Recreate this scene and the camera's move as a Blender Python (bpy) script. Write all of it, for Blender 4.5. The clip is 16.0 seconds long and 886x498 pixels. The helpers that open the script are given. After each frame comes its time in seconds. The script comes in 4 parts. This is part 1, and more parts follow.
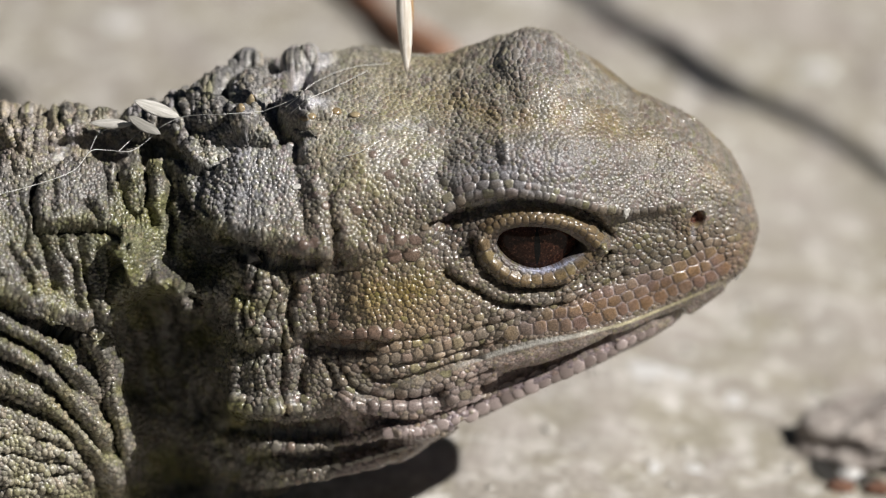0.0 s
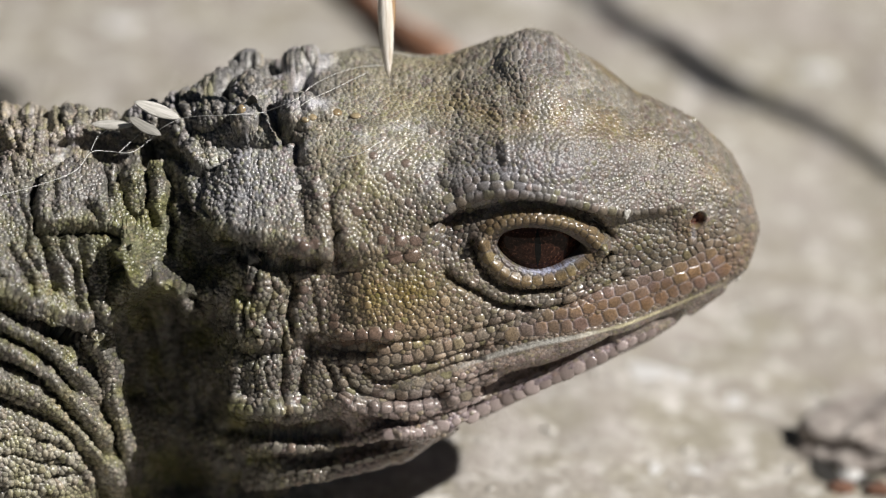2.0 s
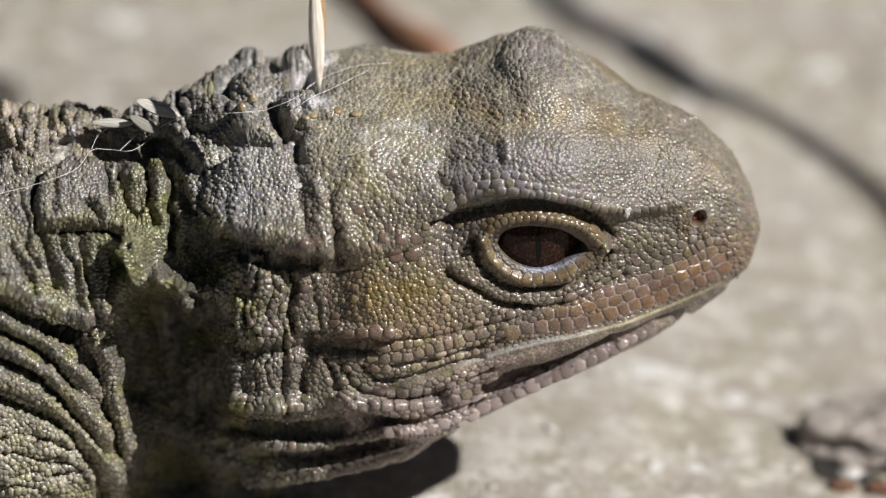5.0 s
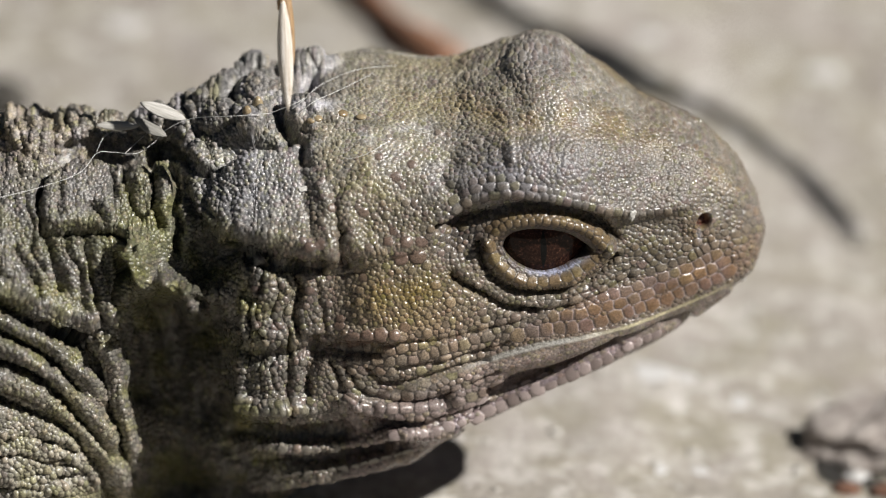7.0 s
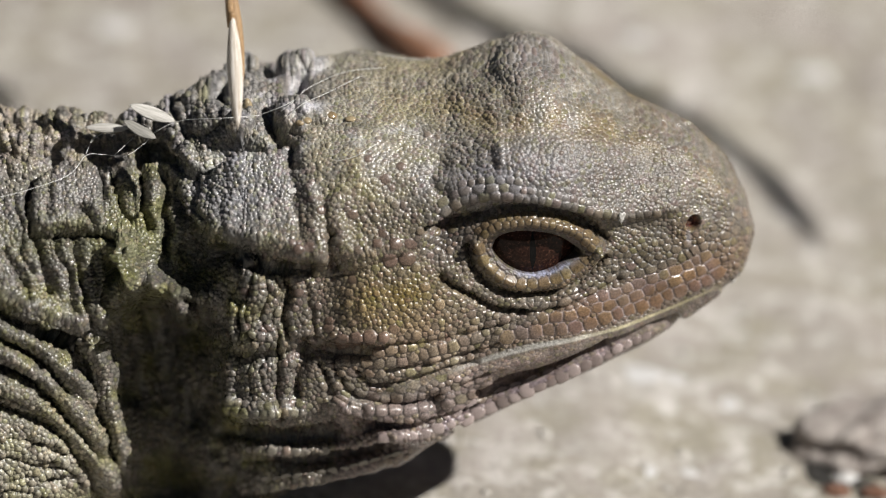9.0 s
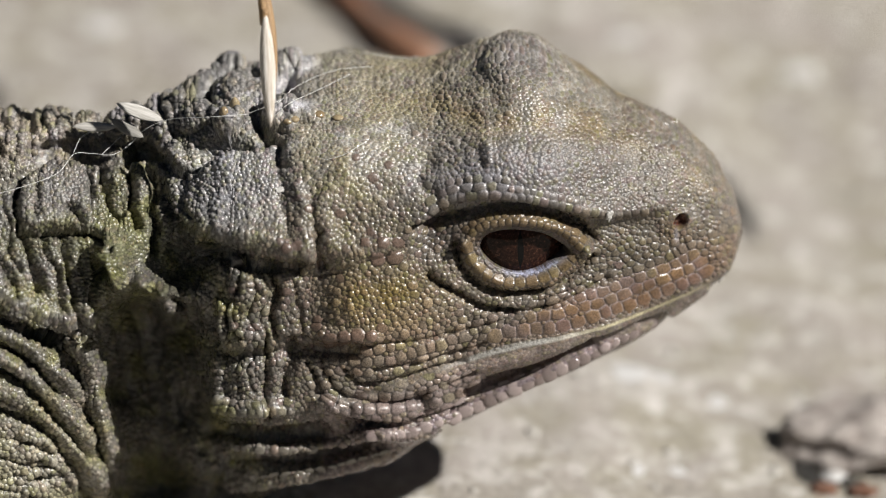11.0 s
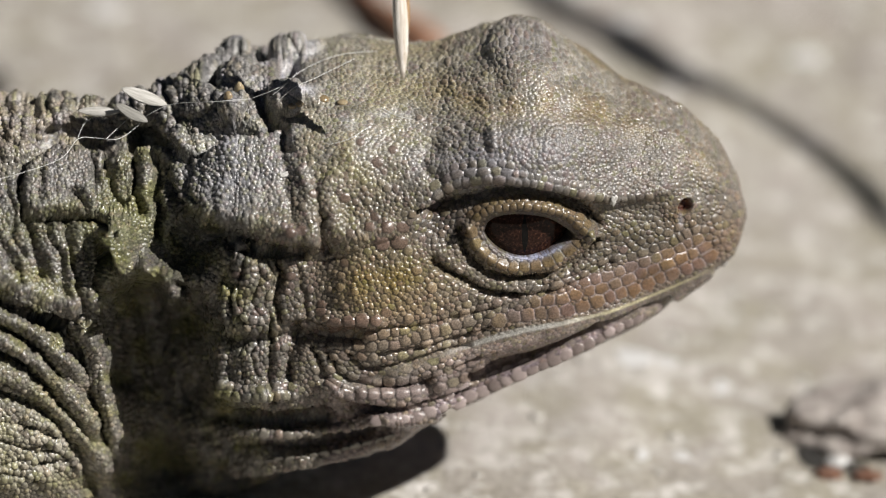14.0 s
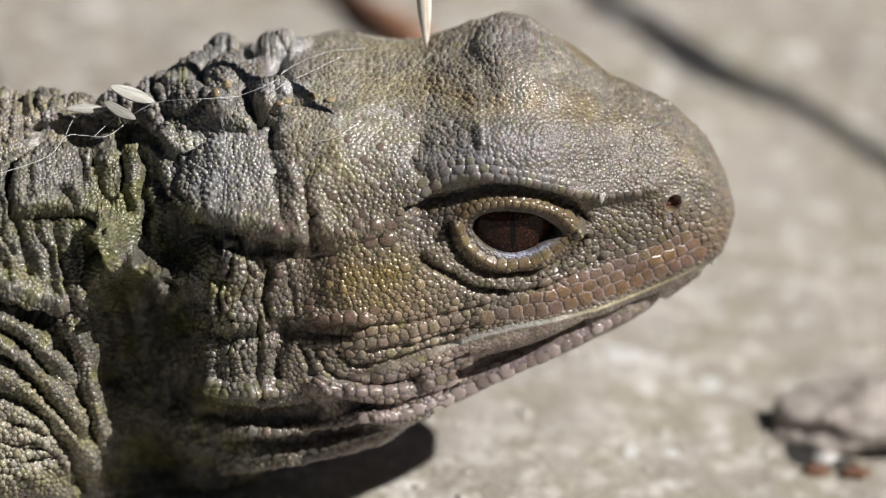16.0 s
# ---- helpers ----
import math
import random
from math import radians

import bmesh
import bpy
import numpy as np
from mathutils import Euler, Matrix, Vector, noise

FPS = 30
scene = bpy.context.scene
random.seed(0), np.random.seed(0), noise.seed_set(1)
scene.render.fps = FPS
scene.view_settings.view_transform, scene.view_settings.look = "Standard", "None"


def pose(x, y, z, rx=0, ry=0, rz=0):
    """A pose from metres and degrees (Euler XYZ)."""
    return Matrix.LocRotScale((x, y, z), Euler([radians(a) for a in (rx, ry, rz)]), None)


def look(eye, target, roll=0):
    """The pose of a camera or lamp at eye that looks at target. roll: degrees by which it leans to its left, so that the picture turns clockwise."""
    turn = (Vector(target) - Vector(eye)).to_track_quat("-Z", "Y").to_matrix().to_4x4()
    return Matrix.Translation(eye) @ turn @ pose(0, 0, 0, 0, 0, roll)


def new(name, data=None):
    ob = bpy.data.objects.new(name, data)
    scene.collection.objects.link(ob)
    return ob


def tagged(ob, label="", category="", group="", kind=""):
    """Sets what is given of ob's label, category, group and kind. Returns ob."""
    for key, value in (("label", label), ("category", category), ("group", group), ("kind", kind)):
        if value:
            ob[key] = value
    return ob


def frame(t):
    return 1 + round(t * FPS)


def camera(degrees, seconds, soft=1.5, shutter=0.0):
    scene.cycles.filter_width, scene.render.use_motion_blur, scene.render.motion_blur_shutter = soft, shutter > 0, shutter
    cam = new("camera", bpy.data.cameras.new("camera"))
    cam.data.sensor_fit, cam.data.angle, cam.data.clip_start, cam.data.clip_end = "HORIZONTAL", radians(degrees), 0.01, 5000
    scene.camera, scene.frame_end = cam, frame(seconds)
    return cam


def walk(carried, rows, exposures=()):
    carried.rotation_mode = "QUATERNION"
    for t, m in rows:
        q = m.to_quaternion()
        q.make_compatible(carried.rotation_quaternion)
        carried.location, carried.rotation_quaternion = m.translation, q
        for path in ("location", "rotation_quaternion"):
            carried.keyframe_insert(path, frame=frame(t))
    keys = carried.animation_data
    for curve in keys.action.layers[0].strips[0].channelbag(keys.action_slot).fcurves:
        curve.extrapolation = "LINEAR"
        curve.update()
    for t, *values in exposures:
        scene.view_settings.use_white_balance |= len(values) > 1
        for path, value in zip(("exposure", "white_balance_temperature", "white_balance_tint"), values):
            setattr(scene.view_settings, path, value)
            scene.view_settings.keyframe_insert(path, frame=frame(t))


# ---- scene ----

STEP = 0.000075          # one step of the animal's side plan, in metres
TILT = radians(27)       # the side plan looks down on the animal by this much
CT, ST = math.cos(TILT), math.sin(TILT)
AWAY = 1.2               # distance from which the side plan is drawn, in metres
GROUND = -0.0352          # height of the slab under the animal

# ---- camera ----
EYE = Vector((0, -AWAY * CT, AWAY * ST))
cam = camera(2 * math.degrees(math.atan(784 * STEP / AWAY)), 16.0, soft=1.1)
cam.data.dof.use_dof = True
cam.data.dof.focus_distance = AWAY - 0.0200
cam.data.dof.aperture_fstop = 11.0


def aim(right, down):
    """The camera's pose, panned so that the picture shifts by so many plan steps."""
    a = (-right * STEP, down * STEP)
    return look(EYE, (a[0], a[1] * ST, a[1] * CT))


SHAKE = [
    (0, 0, 0), (0.5, -1, 0), (1, -2, 0), (1.5, -2, 1), (2, 1, 2), (2.5, -3, 1), (3, -7, -3), (3.5, -7, -4), (4, -5, -3),
    (6.5, 10, 2), (7, 11, 4), (7.5, 12, 5.5), (8, 12, 5), (8.5, 1, 8), (9, -8, 7.5),
    (11.5, -31, 3), (12, -27, -3), (12.5, -24, -12), (13, -23, -17), (13.5, -19.5, -19), (14, -22, -22), (14.5, -23, -24),
    (15, -32, -25), (15.5, -40, -27), (16, -43, -27)]
walk(cam, [(t, aim(r, d)) for t, r, d in SHAKE])

# ---- light ----
SUN = Vector((1.06, -0.33, 1.0))
world = bpy.data.worlds.new("world")
scene.world = world
world.use_nodes = True
sky = world.node_tree.nodes.new("ShaderNodeTexSky")
sky.sky_type, sky.sun_disc = "NISHITA", False
sky.sun_elevation = math.atan2(SUN.z, math.hypot(SUN.x, SUN.y))
sky.sun_rotation = math.atan2(SUN.x, SUN.y)
world.node_tree.links.new(sky.outputs[0], world.node_tree.nodes["Background"].inputs[0])
world.node_tree.nodes["Background"].inputs[1].default_value = 0.012
sun = new("sun", bpy.data.lights.new("sun", "SUN"))
sun.data.energy, sun.data.angle, sun.data.color = 6.2, radians(0.53), (1.0, 0.965, 0.92)
sun.matrix_world = look(SUN, (0, 0, 0))
scene.view_settings.exposure = 0.0

# ---- materials ----


def material(name, rough=0.6, spec=0.5):
    m = bpy.data.materials.new(name)
    m.use_nodes = True
    t = m.node_tree
    b = t.nodes["Principled BSDF"]
    b.inputs["Roughness"].default_value = rough
    b.inputs["Specular IOR Level"].default_value = spec
    return m, t, b


def node(t, kind, **values):
    n = t.nodes.new(kind)
    for key, value in values.items():
        n.inputs[key.replace("_", " ")].default_value = value
    return n


def ramp(t, source, stops):
    n = t.nodes.new("ShaderNodeValToRGB")
    while len(n.color_ramp.elements) < len(stops):
        n.color_ramp.elements.new(0.5)
    for e, (place, colour) in zip(n.color_ramp.elements, stops):
        e.position, e.color = place, (*colour, 1)
    t.links.new(source, n.inputs[0])
    return n.outputs[0]


def mixed(t, blend, fac, a, b):
    n = t.nodes.new("ShaderNodeMix")
    n.data_type, n.blend_type = "RGBA", blend
    for socket, value in ((n.inputs[0], fac), (n.inputs[6], a), (n.inputs[7], b)):
        if isinstance(value, (float, int)):
            socket.default_value = value
        elif isinstance(value, tuple):
            socket.default_value = (*value, 1)
        else:
            t.links.new(value, socket)
    return n.outputs[2]


def relief(t, b, height, distance, strength=1.0):
    n = t.nodes.new("ShaderNodeBump")
    n.inputs["Strength"].default_value, n.inputs["Distance"].default_value = strength, distance
    t.links.new(height, n.inputs["Height"])
    t.links.new(n.outputs[0], b.inputs["Normal"])


def coords(t):
    return t.nodes.new("ShaderNodeTexCoord").outputs["Object"]


def noise_node(t, scale, detail=4.0, rough=0.55):
    n = node(t, "ShaderNodeTexNoise", Scale=scale, Detail=detail, Roughness=rough)
    t.links.new(coords(t), n.inputs["Vector"])
    return n.outputs[0]


def skin_material():
    m, t, b = material("skin", 0.42, 0.5)
    pig = t.nodes.new("ShaderNodeAttribute")
    pig.attribute_name = "pigment"
    fine = ramp(t, noise_node(t, 4200, 4, 0.7), [(0.32, (0.45, 0.45, 0.45)), (0.7, (1.4, 1.38, 1.35))])
    stain = ramp(t, noise_node(t, 420, 5), [(0.3, (0.75, 0.74, 0.7)), (0.7, (1.2, 1.2, 1.2))])
    grit = ramp(t, noise_node(t, 9500, 2, 0.6), [(0.35, (0.75, 0.75, 0.75)), (0.65, (1.22, 1.22, 1.22))])
    c = mixed(t, "MULTIPLY", 1.0, pig.outputs[0], fine)
    c = mixed(t, "MULTIPLY", 1.0, c, grit)
    c = mixed(t, "MULTIPLY", 1.0, c, stain)
    t.links.new(c, b.inputs["Base Color"])
    r = ramp(t, noise_node(t, 900, 4), [(0.3, (0.16, 0.16, 0.16)), (0.7, (0.36, 0.36, 0.36))])
    dull = mixed(t, "MIX", pig.outputs["Alpha"], r, (0.52, 0.52, 0.52))
    t.links.new(dull, b.inputs["Roughness"])
    cells = node(t, "ShaderNodeTexVoronoi", Scale=2900.0)
    t.links.new(coords(t), cells.inputs["Vector"])
    grain = mixed(t, "ADD", 0.45, noise_node(t, 6500, 3), ramp(t, cells.outputs["Distance"], [(0.1, (1, 1, 1)), (0.6, (0, 0, 0))]))
    relief(t, b, grain, 0.00004, 0.5)
    return m


def horn_material(name, dark, light):
    m, t, b = material(name, 0.17, 0.8)
    info = t.nodes.new("ShaderNodeObjectInfo")
    c = ramp(t, info.outputs["Random"], [(0, dark), (1, light)])
    fine = ramp(t, noise_node(t, 4000, 4), [(0.3, (0.65, 0.64, 0.62)), (0.7, (1.2, 1.2, 1.2))])
    t.links.new(mixed(t, "MULTIPLY", 1.0, c, fine), b.inputs["Base Color"])
    relief(t, b, noise_node(t, 2600, 3), 0.00002, 0.6)
    return m


def plain_material(name, dark, light, scale, rough=0.7, bump=0.0002, stretch=None):
    m, t, b = material(name, rough, 0.4)
    n = node(t, "ShaderNodeTexNoise", Scale=scale, Detail=6.0, Roughness=0.6)
    if stretch:
        mp = t.nodes.new("ShaderNodeMapping")
        mp.inputs["Scale"].default_value = stretch
        t.links.new(coords(t), mp.inputs[0])
        t.links.new(mp.outputs[0], n.inputs["Vector"])
    else:
        t.links.new(coords(t), n.inputs["Vector"])
    t.links.new(ramp(t, n.outputs[0], [(0.3, dark), (0.7, light)]), b.inputs["Base Color"])
    relief(t, b, n.outputs[0], bump)
    return m


def ground_material():
    m, t, b = material("weathered_slab", 0.9, 0.2)
    base = ramp(t, noise_node(t, 28, 6, 0.62), [(0.3, (0.29, 0.262, 0.23)), (0.55, (0.39, 0.362, 0.325)), (0.75, (0.46, 0.437, 0.405))])
    lichen = ramp(t, noise_node(t, 85, 4), [(0.44, (0, 0, 0)), (0.6, (1, 1, 1))])
    c = mixed(t, "MIX", lichen, base, (0.33, 0.305, 0.25))
    pale = ramp(t, noise_node(t, 230, 4), [(0.5, (0, 0, 0)), (0.68, (1, 1, 1))])
    c = mixed(t, "MIX", pale, c, (0.6, 0.575, 0.545))
    rosy = ramp(t, noise_node(t, 60, 3), [(0.5, (0, 0, 0)), (0.7, (0.6, 0.6, 0.6))])
    c = mixed(t, "MIX", rosy, c, (0.36, 0.32, 0.3))
    grit = ramp(t, noise_node(t, 900, 4), [(0.3, (0.7, 0.69, 0.67)), (0.7, (1.15, 1.15, 1.15))])
    t.links.new(mixed(t, "MULTIPLY", 1.0, c, grit), b.inputs["Base Color"])
    relief(t, b, noise_node(t, 500, 6, 0.65), 0.0008, 0.8)
    return m


SKIN = skin_material()
HORN = horn_material("pale_scale_horn", (0.2, 0.16, 0.148), (0.42, 0.35, 0.335))
DUSK = horn_material("grey_brown_scale_horn", (0.10, 0.09, 0.072), (0.215, 0.2, 0.17))
EARTH = ground_material()

# ---- small mesh helpers ----


def grid_mesh(name, co, faces, colours=None):
    me = bpy.data.meshes.new(name)
    me.vertices.add(len(co))
    me.vertices.foreach_set("co", np.ascontiguousarray(co, dtype=np.float32).ravel())
    me.loops.add(faces.size)
    me.loops.foreach_set("vertex_index", np.ascontiguousarray(faces, dtype=np.int32).ravel())
    me.polygons.add(len(faces))
    me.polygons.foreach_set("loop_start", np.arange(0, faces.size, faces.shape[1], dtype=np.int32))
    me.polygons.foreach_set("use_smooth", np.ones(len(faces), dtype=bool))
    me.update(calc_edges=True)
    me.validate()
    if colours is not None:
        at = me.color_attributes.new("pigment", "FLOAT_COLOR", "POINT")
        at.data.foreach_set("color", np.ascontiguousarray(colours, dtype=np.float32).ravel())
    return me


def placed(name, me, mat, parent=None, m=None, label=""):
    """A mesh object at the world pose m, under a parent whose axes are the world's."""
    ob = new(name, me)
    if mat and not me.materials:
        me.materials.append(mat)
    if parent:
        ob.parent = parent
        up, origin = parent, Vector((0, 0, 0))
        while up:
            origin += up.location
            up = up.parent
        ob.matrix_basis = Matrix.Translation(-origin) @ (m or Matrix())
    elif m:
        ob.matrix_basis = m
    if label:
        tagged(ob, label)
    return ob


def part(name, bm, mat, parent, label="", m=None):
    me = bpy.data.meshes.new(name)
    bm.to_mesh(me)
    bm.free()
    me.polygons.foreach_set("use_smooth", np.ones(len(me.polygons), dtype=bool))
    return placed(name, me, mat, parent, m, label)


def empty(name, place):
    ob = new(name)
    ob.empty_display_size = 0.01
    ob.location = place
    return ob


def blob(seed, size, rough, level=3, squash=(1, 1, 1), cells=0.0, cell_size=0.3):
    """A lumpy rounded body."""
    bm = bmesh.new()
    bmesh.ops.create_icosphere(bm, subdivisions=level, radius=1.0)
    off = Vector((seed * 3.7, seed * 1.3, seed * 7.1))
    for v in bm.verts:
        d = v.co.copy()
        k = 1 + rough * noise.noise(d * 1.4 + off) + rough * 0.5 * noise.noise(d * 3.3 + off)
        if cells:
            near = noise.voronoi(d / cell_size + off)[0]
            k += cells * (max(0.0, 1 - (near[0] / 0.62) ** 2) - 0.5)
        v.co = Vector((d.x * squash[0], d.y * squash[1], d.z * squash[2])) * k * size
    return bm


def tube(points, radii, sides=8):
    """A tapering tube along points."""
    bm = bmesh.new()
    pts = [Vector(p) for p in points]
    rings = []
    side = None
    for i, p in enumerate(pts):
        along = (pts[min(i + 1, len(pts) - 1)] - pts[max(i - 1, 0)]).normalized()
        if side is None:
            side = along.orthogonal().normalized()
        side = (side - along * side.dot(along)).normalized()
        up = along.cross(side)
        rings.append([bm.verts.new(p + (side * math.cos(a) + up * math.sin(a)) * radii[i])
                      for a in (2 * math.pi * k / sides for k in range(sides))])
    for a, b in zip(rings, rings[1:]):
        for k in range(sides):
            bm.faces.new((a[k], a[(k + 1) % sides], b[(k + 1) % sides], b[k]))
    bm.faces.new(rings[0][::-1])
    bm.faces.new(rings[-1])
    bmesh.ops.recalc_face_normals(bm, faces=bm.faces)
    return bm


def smooth_line(points, count):
    """Points evenly along a soft curve through the given ones."""
    p = np.array(points, dtype=float)
    q = np.vstack([2 * p[0] - p[1], p, 2 * p[-1] - p[-2]])
    out = []
    n = len(p) - 1
    for s in np.linspace(0, n, count):
        i = min(int(s), n - 1)
        f = s - i
        a, b, c, d = q[i], q[i + 1], q[i + 2], q[i + 3]
        out.append(0.5 * (2 * b + (c - a) * f + (2 * a - 5 * b + 4 * c - d) * f * f + (3 * b - a - 3 * c + d) * f ** 3))
    return np.array(out)


# ---- ground ----


def slab_height(x, y):
    """The slab has a shallow hollow before the animal's chin."""
    return GROUND - 0.014 * np.exp(-((x - 0.1) / 0.075) ** 2 - ((y - 0.06) / 0.16) ** 2)


def slab_top(x, y):
    """The slab's height with its small unevenness."""
    rough = noise.noise(Vector((x * 30, y * 30, 0))) * 0.0012 + noise.noise(Vector((x * 110, y * 110, 5))) * 0.0007
    return float(slab_height(x, y)) + rough * max(0.0, min(1.0, (0.42 - max(abs(x), abs(y))) / 0.04))


def floor_spot(px, py):
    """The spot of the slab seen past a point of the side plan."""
    u, v = (px - 784) * STEP, (441 - py) * STEP
    way = Vector((u, v * ST, v * CT)) - EYE
    z = GROUND
    for _ in range(25):
        p = EYE + way * ((z - EYE.z) / way.z)
        z = 0.5 * z + 0.5 * slab_top(p.x, p.y)
    return p


def build_ground():
    near = np.concatenate([np.linspace(-0.35, 0.35, 281)])
    far = 0.35 * np.exp(np.linspace(0.05, 6.5, 40))
    line = np.concatenate([-far[::-1], near, far])
    gx, gy = np.meshgrid(line, line, indexing="ij")
    gz = np.array([slab_top(x, y) for x, y in zip(gx.ravel(), gy.ravel())]).reshape(gx.shape)
    n = len(line)
    i = np.arange(n * n).reshape(n, n)
    faces = np.stack([i[:-1, :-1], i[1:, :-1], i[1:, 1:], i[:-1, 1:]], -1).reshape(-1, 4)
    co = np.stack([gx, gy, gz], -1).reshape(-1, 3)
    ob = placed("ground", grid_mesh("ground", co, faces), EARTH)
    tagged(ob, "pale grey-beige weathered stone slab with grit and lichen", "ground", kind="structure")


build_ground()

# ---- the animal's skin: a surface swept along the body, then folds, then scales ----


def lane(pairs, x, soft):
    """A smoothed line through (x, value) pairs."""
    p = np.array(sorted(pairs), dtype=float)
    fine = np.arange(p[0, 0], p[-1, 0] + 1, 1.0)
    v = np.interp(fine, p[:, 0], p[:, 1])
    k = np.exp(-0.5 * (np.arange(-4 * soft, 4 * soft + 1) / soft) ** 2)
    v = np.convolve(np.pad(v, 4 * soft, mode="edge"), k / k.sum(), "valid")
    return np.interp(x, fine, v)


BACK = [(1342, 399), (1338, 368), (1330, 344), (1316, 318), (1300, 295), (1270, 258), (1230, 222), (1190, 196), (1150, 178), (1120, 160),
        (1090, 132), (1060, 104), (1020, 78), (980, 53), (930, 44), (890, 48), (850, 69), (800, 90), (750, 95), (700, 95), (640, 90),
        (560, 98), (500, 100), (440, 106), (410, 126), (388, 148), (350, 166), (322, 184), (300, 194), (250, 202), (150, 193), (50, 199), (0, 210), (-120, 200),
        (-600, 120), (-1400, 160), (-2200, 330), (-3200, 600), (-4600, 760)]
BELLY = [(1342, 401), (1338, 432), (1330, 456), (1312, 482), (1280, 508), (1230, 545), (1180, 578), (1130, 605), (1080, 631), (1000, 664),
         (940, 692), (880, 720), (840, 745), (800, 772), (740, 800), (680, 820), (620, 840), (560, 864), (500, 889), (400, 918),
         (230, 930), (0, 940), (-600, 940), (-1400, 940), (-2200, 900), (-3200, 860), (-4600, 800)]
BREADTH = [(1342, 1), (1338, 30), (1330, 58), (1300, 98), (1250, 130), (1190, 158), (1120, 190), (1060, 222), (1000, 250), (930, 262),
           (850, 266), (750, 288), (650, 308), (560, 318), (480, 316), (400, 280), (300, 262), (200, 265), (100, 285), (0, 310),
           (-600, 400), (-1400, 400), (-2200, 240), (-3200, 120), (-4600, 15)]

stations = np.concatenate([np.linspace(-4600, -700, 40), np.linspace(-680, -46, 40), np.linspace(-44, 1300, 1060), np.linspace(1301.2, 1341.6, 40)])
top = lane(BACK, stations, 6) + np.interp(stations, (700, 1000, 1150), (6, 4, 1))
low = lane(BELLY, stations, 6) - 5
wide = lane(BREADTH, stations, 8)
tip = np.clip((1342 - stations) / 26, 0.0, 1) ** 0.5
SQ = 2.5
DUAL = SQ / (SQ - 1)
half = (low - top) / 2
wide = np.minimum(wide, half * 0.93 / ST)
high = np.maximum(half ** DUAL - (wide * ST) ** DUAL, 1e-6) ** (1 / DUAL) / CT
mid = (441 - (low + top) / 2) / CT
NEAR, FAR = 900, 90
phi = np.linspace(0, 2 * np.pi, 1441)
cs, sn = np.sin(phi), np.cos(phi)
uy = -np.sign(cs) * np.abs(cs) ** (2 / SQ)
uz = np.sign(sn) * np.abs(sn) ** (2 / SQ)
# around each section: back line -> viewer's flank -> belly (close mesh), belly -> other flank -> back (open mesh), with the upper far side close too
sy, sz, sa = [], [], []
for w_, h_, m_ in zip(wide, high, mid):
    yy, zz = uy * w_, uz * h_ + m_
    arc = np.concatenate([[0], np.cumsum(np.hypot(np.diff(yy), np.diff(zz)))])
    full = arc[-1]
    spots = np.concatenate([np.linspace(-0.15, 0.45, NEAR, endpoint=False), np.linspace(0.45, 0.85, FAR, endpoint=False)]) * full
    sy.append(np.interp(spots % full, arc, yy))
    sz.append(np.interp(spots % full, arc, zz))
    sa.append(spots)
sy, sz, sa = np.array(sy), np.array(sz), np.array(sa)
NS, NR = sy.shape
sx = np.repeat((stations - 784)[:, None], NR, 1)
bend = np.clip(-60 - stations, 0, None)
sy = sy + (bend ** 1.5 * 0.012)[:, None]
# the neck leans towards the viewer's side, and up
swing = 0.24 * np.clip(450 - np.maximum(stations, -60), 0, None)
sy, sz = sy - swing[:, None], sz + (swing * ST / CT)[:, None]
P = np.stack([sx, sy, sz], -1)


def plan(p, mirrored=False):
    """Where points of the body lie on the side plan; mirrored: those of the other flank as on this one."""
    y = p[..., 1]
    if mirrored:
        y = -np.abs(y)
    f = AWAY / STEP
    deep = f / (f + y * CT - p[..., 2] * ST)
    return 784 + p[..., 0] * deep, 441 - (p[..., 2] * CT + y * ST) * deep


def normals(p):
    du = np.gradient(p, axis=0)
    dv = np.roll(p, -1, 1) - np.roll(p, 1, 1)
    n = np.cross(du, dv)
    n /= np.maximum(np.linalg.norm(n, axis=-1, keepdims=True), 1e-9)
    mid_ = p.mean(axis=1, keepdims=True)
    if np.mean(np.sum(n * (p - mid_), -1)) < 0:
        n = -n
    return n


N0 = normals(P)
PX, PY = plan(P, True)
lift = np.zeros((NS, NR))


def to_line(points, px, py):
    """Distance to a line on the plan, and on which side of it (positive: below a line drawn left to right)."""
    best = np.full(px.shape, 1e9)
    side = np.zeros(px.shape)
    tiny = 1e-6
    for (ax, ay), (bx, by) in zip(points, points[1:]):
        ux, uy_ = bx - ax, by - ay
        ll = ux * ux + uy_ * uy_
        t = np.clip(((px - ax) * ux + (py - ay) * uy_) / ll, 0, 1)
        d = np.hypot(px - ax - t * ux, py - ay - t * uy_)
        qx, qy = px - ax - t * ux, py - ay - t * uy_
        s = (ux * qy - uy_ * qx) / (math.sqrt(ll) * (d + tiny))
        closer = d < best
        best = np.where(closer, d, best)
        side = np.where(closer, s, side)
    return best, side


def window(points, reach):
    p = np.array(points)
    return (PX > p[:, 0].min() - reach) & (PX < p[:, 0].max() + reach) & (PY > p[:, 1].min() - reach) & (PY < p[:, 1].max() + reach)


def ridge(points, height, above, below=None, curve=True):
    """A fold along a line: height (negative: a groove), and how far it falls off above and below."""
    below = above if below is None else below
    if curve and len(points) > 2:
        points = [tuple(q) for q in smooth_line(points, 4 * len(points))]
    w = window(points, 3 * max(above, below))
    d, s = to_line(points, PX[w], PY[w])
    r = above + (below - above) * (0.5 + 0.5 * s)
    lift[w] += height * np.exp(-(d / r) ** 2)


